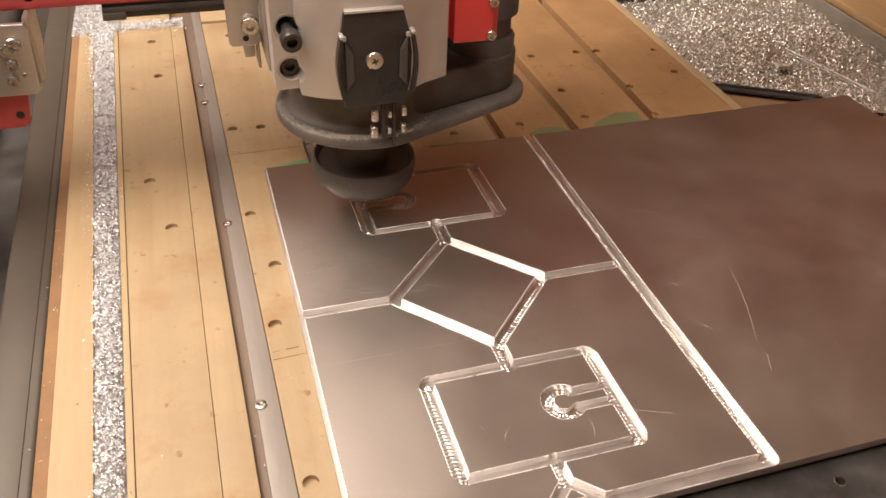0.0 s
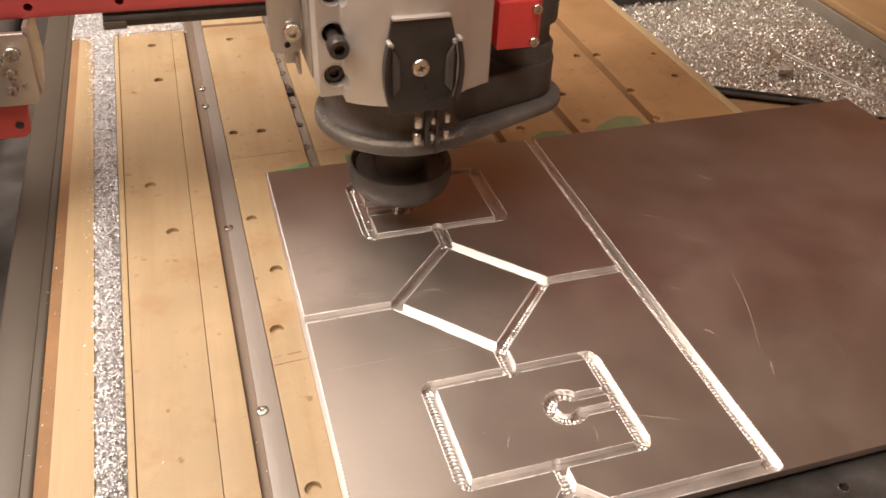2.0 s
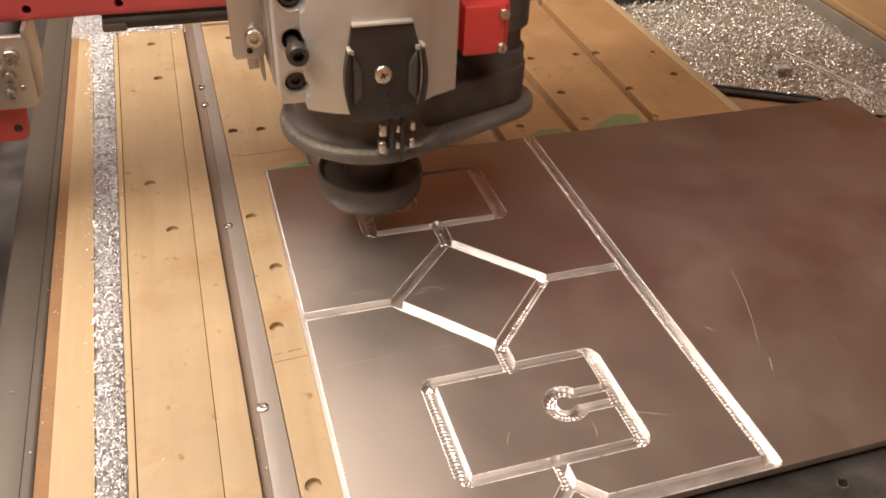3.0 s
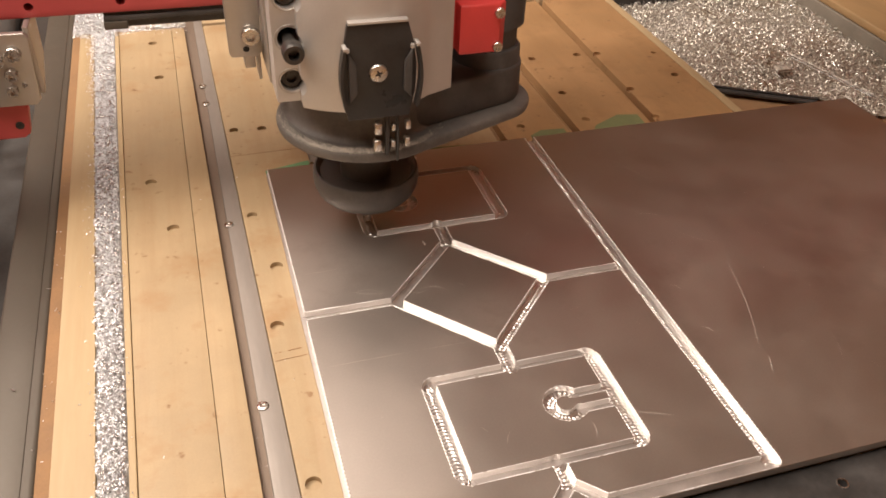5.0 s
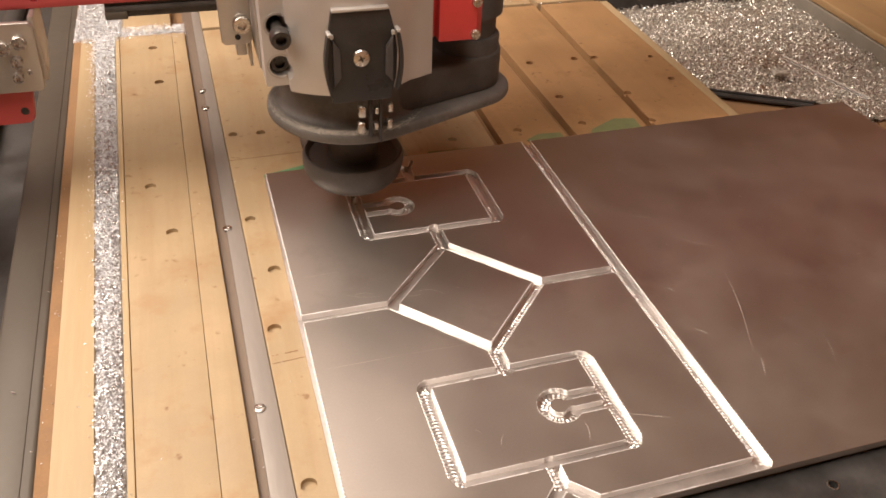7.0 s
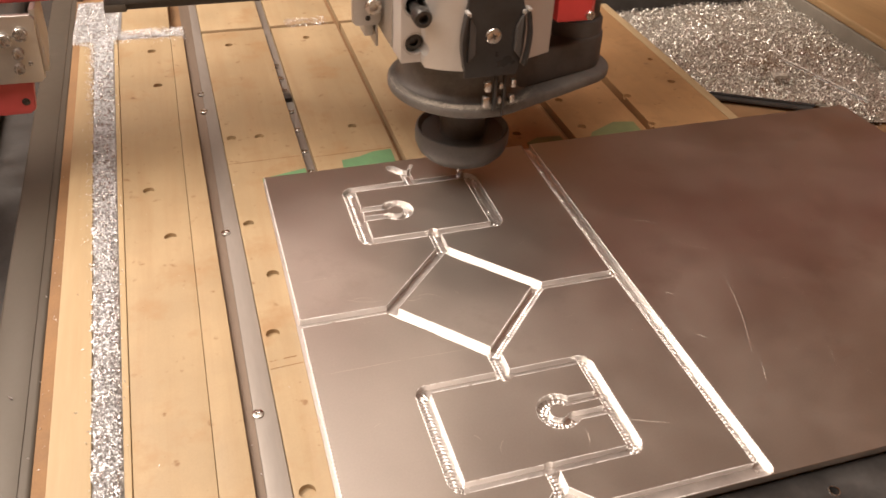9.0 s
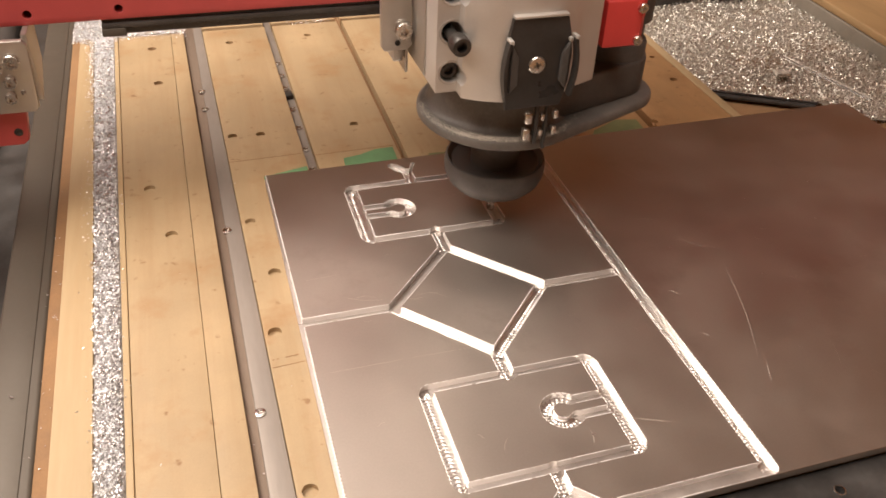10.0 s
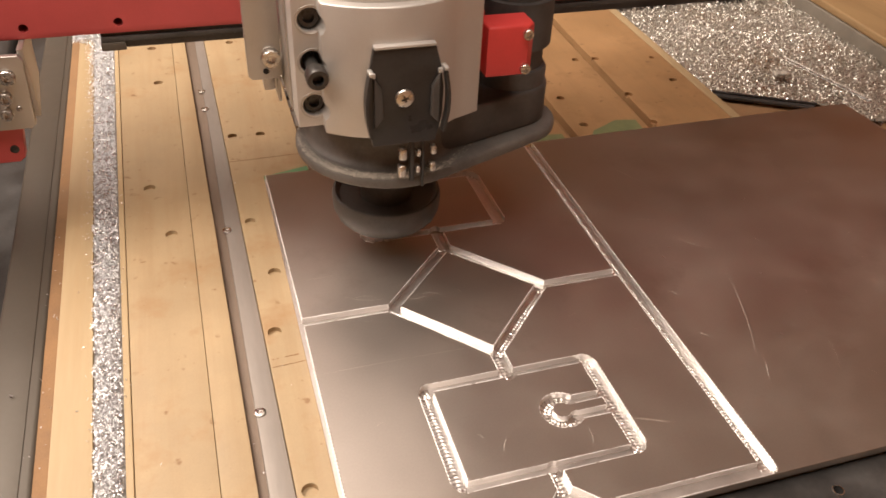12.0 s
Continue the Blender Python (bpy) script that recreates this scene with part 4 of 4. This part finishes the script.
    clamp = part("hose_clamp", bm, RED_PRINT, h, "bright red plastic hose clamp")
    bm = bmesh.new()
    lathe(bm, [(0.0258, 0.146), (0.0258, 0.178)], (0.0920, 0.012), 40)
    part("clamp_ring", bm, RUBBER, clamp)
    for z in (0.1490, 0.1713):
        socket_screw("bolt", pose(0.0790, -0.0417, z, 90), clamp, 0.0034, 0.003, BOLT)
    bm = bmesh.new()
    box(bm, 0.0482, 0.0510, -0.034, 0.02, 0.1805, 0.24, 0.0006)
    part("clamp_arm", bm, RED_PRINT, clamp)
    # collet fan and cutter
    fan = bmesh.new()
    lathe(fan, [(0.0180, 0.0250), (0.0190, 0.0260), (0.0182, 0.0780), (0.0230, 0.0835)], seg=64)
    fan_ob = part("collet_fan", fan, FAN, h, "black rounded fan disc on the collet")
    bm = bmesh.new()
    lathe(bm, [(0.0100, 0.0195), (0.0230, 0.0198), (0.0310, 0.0228), (0.0362, 0.0285), (0.0385, 0.0345), (0.0389, 0.0400), (0.0387, 0.0440), (0.0379, 0.0465), (0.0366, 0.0470), (0.0350, 0.0455), (0.0335, 0.0432), (0.0300, 0.0424), (0.0205, 0.0422), (0.0100, 0.0422)], seg=64)
    part("fan_ring", bm, FAN, fan_ob)
    bm = bmesh.new()
    lathe(bm, [(0.0024, -0.0040), (0.0031, -0.0036), (0.0031, 0.012), (0.0060, 0.013), (0.0060, 0.0205)], seg=20)
    part("cutter", bm, BOLT, h, "short bright steel end mill")
    return h


head = build_head()


# ---------------------------------------------------------------- chips thrown off by the cutter
def thrown_chip(size, seed):
    rnd = random.Random(seed)
    bm = bmesh.new()
    n, prev = 5, None
    for i in range(n + 1):
        a = -0.9 + 1.8 * i / n
        w = size * 0.28 * (1 - 0.5 * abs(a))
        row = [bm.verts.new((size * math.sin(a), -w, size * 0.6 * (1 - math.cos(a)))), bm.verts.new((size * math.sin(a), w, size * 0.6 * (1 - math.cos(a)) + size * 0.1))]
        if prev:
            bm.faces.new((prev[0], prev[1], row[1], row[0]))
        prev = row
    return thing("flying_chip", bm, CHIP, "small bright curl of cut aluminium", "metal chip", "flying chips")


# time of leaving the cutter, its place then, and where the chip comes to rest
THROWS = [(0.9, -0.050, 0.118, 0.215, -0.030), (1.6, -0.020, 0.124, 0.260, 0.060), (2.3, -0.038, 0.1105, -0.298, 0.010), (2.7, -0.048, 0.125, 0.165, 0.015),
          (4.7, -0.050, 0.092, -0.020, -0.040), (5.0, -0.0505, 0.1035, -0.300, -0.060), (5.6, -0.0225, 0.1025, 0.300, 0.020), (6.3, -0.019, 0.127, 0.330, 0.070),
          (6.9, -0.0505, 0.1285, -0.245, 0.140), (9.1, 0.050, 0.155, 0.030, -0.135), (10.3, 0.0525, 0.0855, 0.190, -0.090), (11.1, 0.010, 0.0775, 0.155, 0.005)]
thrown = [thrown_chip(0.0016 + 0.0004 * (i % 3), i) for i in range(len(THROWS))]


# ---------------------------------------------------------------- what moves
def motions():
    rows = [
        (0, -0.0475, 0.1185), (0.2, -0.0485, 0.1165), (0.3, -0.0485, 0.1165), (0.5, -0.0485, 0.1115), (0.7, -0.0495, 0.1115),
        (0.8, -0.0495, 0.1125), (1, -0.0515, 0.1205), (1.1, -0.0465, 0.1225), (1.2, -0.0405, 0.1225), (1.3, -0.0365, 0.1215),
        (1.4, -0.0305, 0.1215), (1.5, -0.0255, 0.1215), (1.6, -0.0195, 0.1245), (1.7, -0.0145, 0.1215), (1.8, -0.0135, 0.1145),
        (1.9, -0.0165, 0.1105), (2, -0.0225, 0.1095), (2.1, -0.0275, 0.1105), (2.2, -0.0325, 0.1105), (2.3, -0.0385, 0.1105),
        (2.4, -0.0435, 0.1115), (2.5, -0.0485, 0.1105), (2.6, -0.0495, 0.1145), (2.7, -0.0475, 0.1255), (2.8, -0.0455, 0.1325),
        (2.9, -0.0455, 0.1295), (3, -0.0475, 0.1015), (3.1, -0.0475, 0.0965), (3.2, -0.0475, 0.0965), (3.6, -0.0490, 0.0900),
        (4.2, -0.0510, 0.0875), (4.8, -0.0505, 0.0925), (4.9, -0.0515, 0.0975), (5, -0.0505, 0.1035), (5.1, -0.0485, 0.1095),
        (5.2, -0.0425, 0.1085), (5.3, -0.0375, 0.1065), (5.4, -0.0325, 0.1055), (5.5, -0.0275, 0.1045), (5.6, -0.0225, 0.1025),
        (5.8, -0.0135, 0.1025), (6, -0.0085, 0.1185), (6.2, -0.0135, 0.1255), (6.4, -0.0255, 0.1295), (6.5, -0.0305, 0.1245),
        (6.7, -0.0425, 0.1245), (6.9, -0.0505, 0.1285), (7, -0.0515, 0.1345), (7.1, -0.0505, 0.1435), (7.2, -0.0495, 0.1505),
        (7.35, -0.0470, 0.1565), (7.5, -0.0400, 0.1585), (8.8, 0.0345, 0.1595), (8.9, 0.0385, 0.1575), (9, 0.0455, 0.1575),
        (9.2, 0.0535, 0.1525), (9.3, 0.0545, 0.1485), (9.5, 0.0535, 0.1345), (9.7, 0.0525, 0.1215), (9.8, 0.0525, 0.1155),
        (10, 0.0525, 0.1035), (10.2, 0.0515, 0.0885), (10.3, 0.0525, 0.0855), (10.4, 0.0505, 0.0805), (10.5, 0.0455, 0.0775),
        (11, 0.0165, 0.0775), (11.5, -0.0125, 0.0775), (12, -0.0395, 0.0775),
    ]
    walk(head, [(t, pose(x, y, 0)) for t, x, y in rows])
    walk(gantry, [(t, pose(0, y, 0)) for t, x, y in rows])
    for i, (ob, (t0, x0, y0, x1, y1)) in enumerate(zip(thrown, THROWS)):
        z1 = -0.0285 if x1 < -0.28 else (ZB + 0.0008 if x1 < -0.12 else 0.0008)
        flight = [(0, pose(x0, y0, -0.0032))] + ([(t0, pose(x0, y0, -0.0032))] if t0 > 0 else [])
        for k in range(1, 5):
            u = k / 4
            flight.append((t0 + 0.48 * u, pose(x0 + (x1 - x0) * u, y0 + (y1 - y0) * u, -0.0032 * (1 - u) + z1 * u + 0.16 * u * (1 - u), 70 * k * (1 if k < 4 else 0), 40 * (4 - k), 35 * k)))
        flight.append((12, flight[-1][1]))
        walk(ob, flight)


motions()
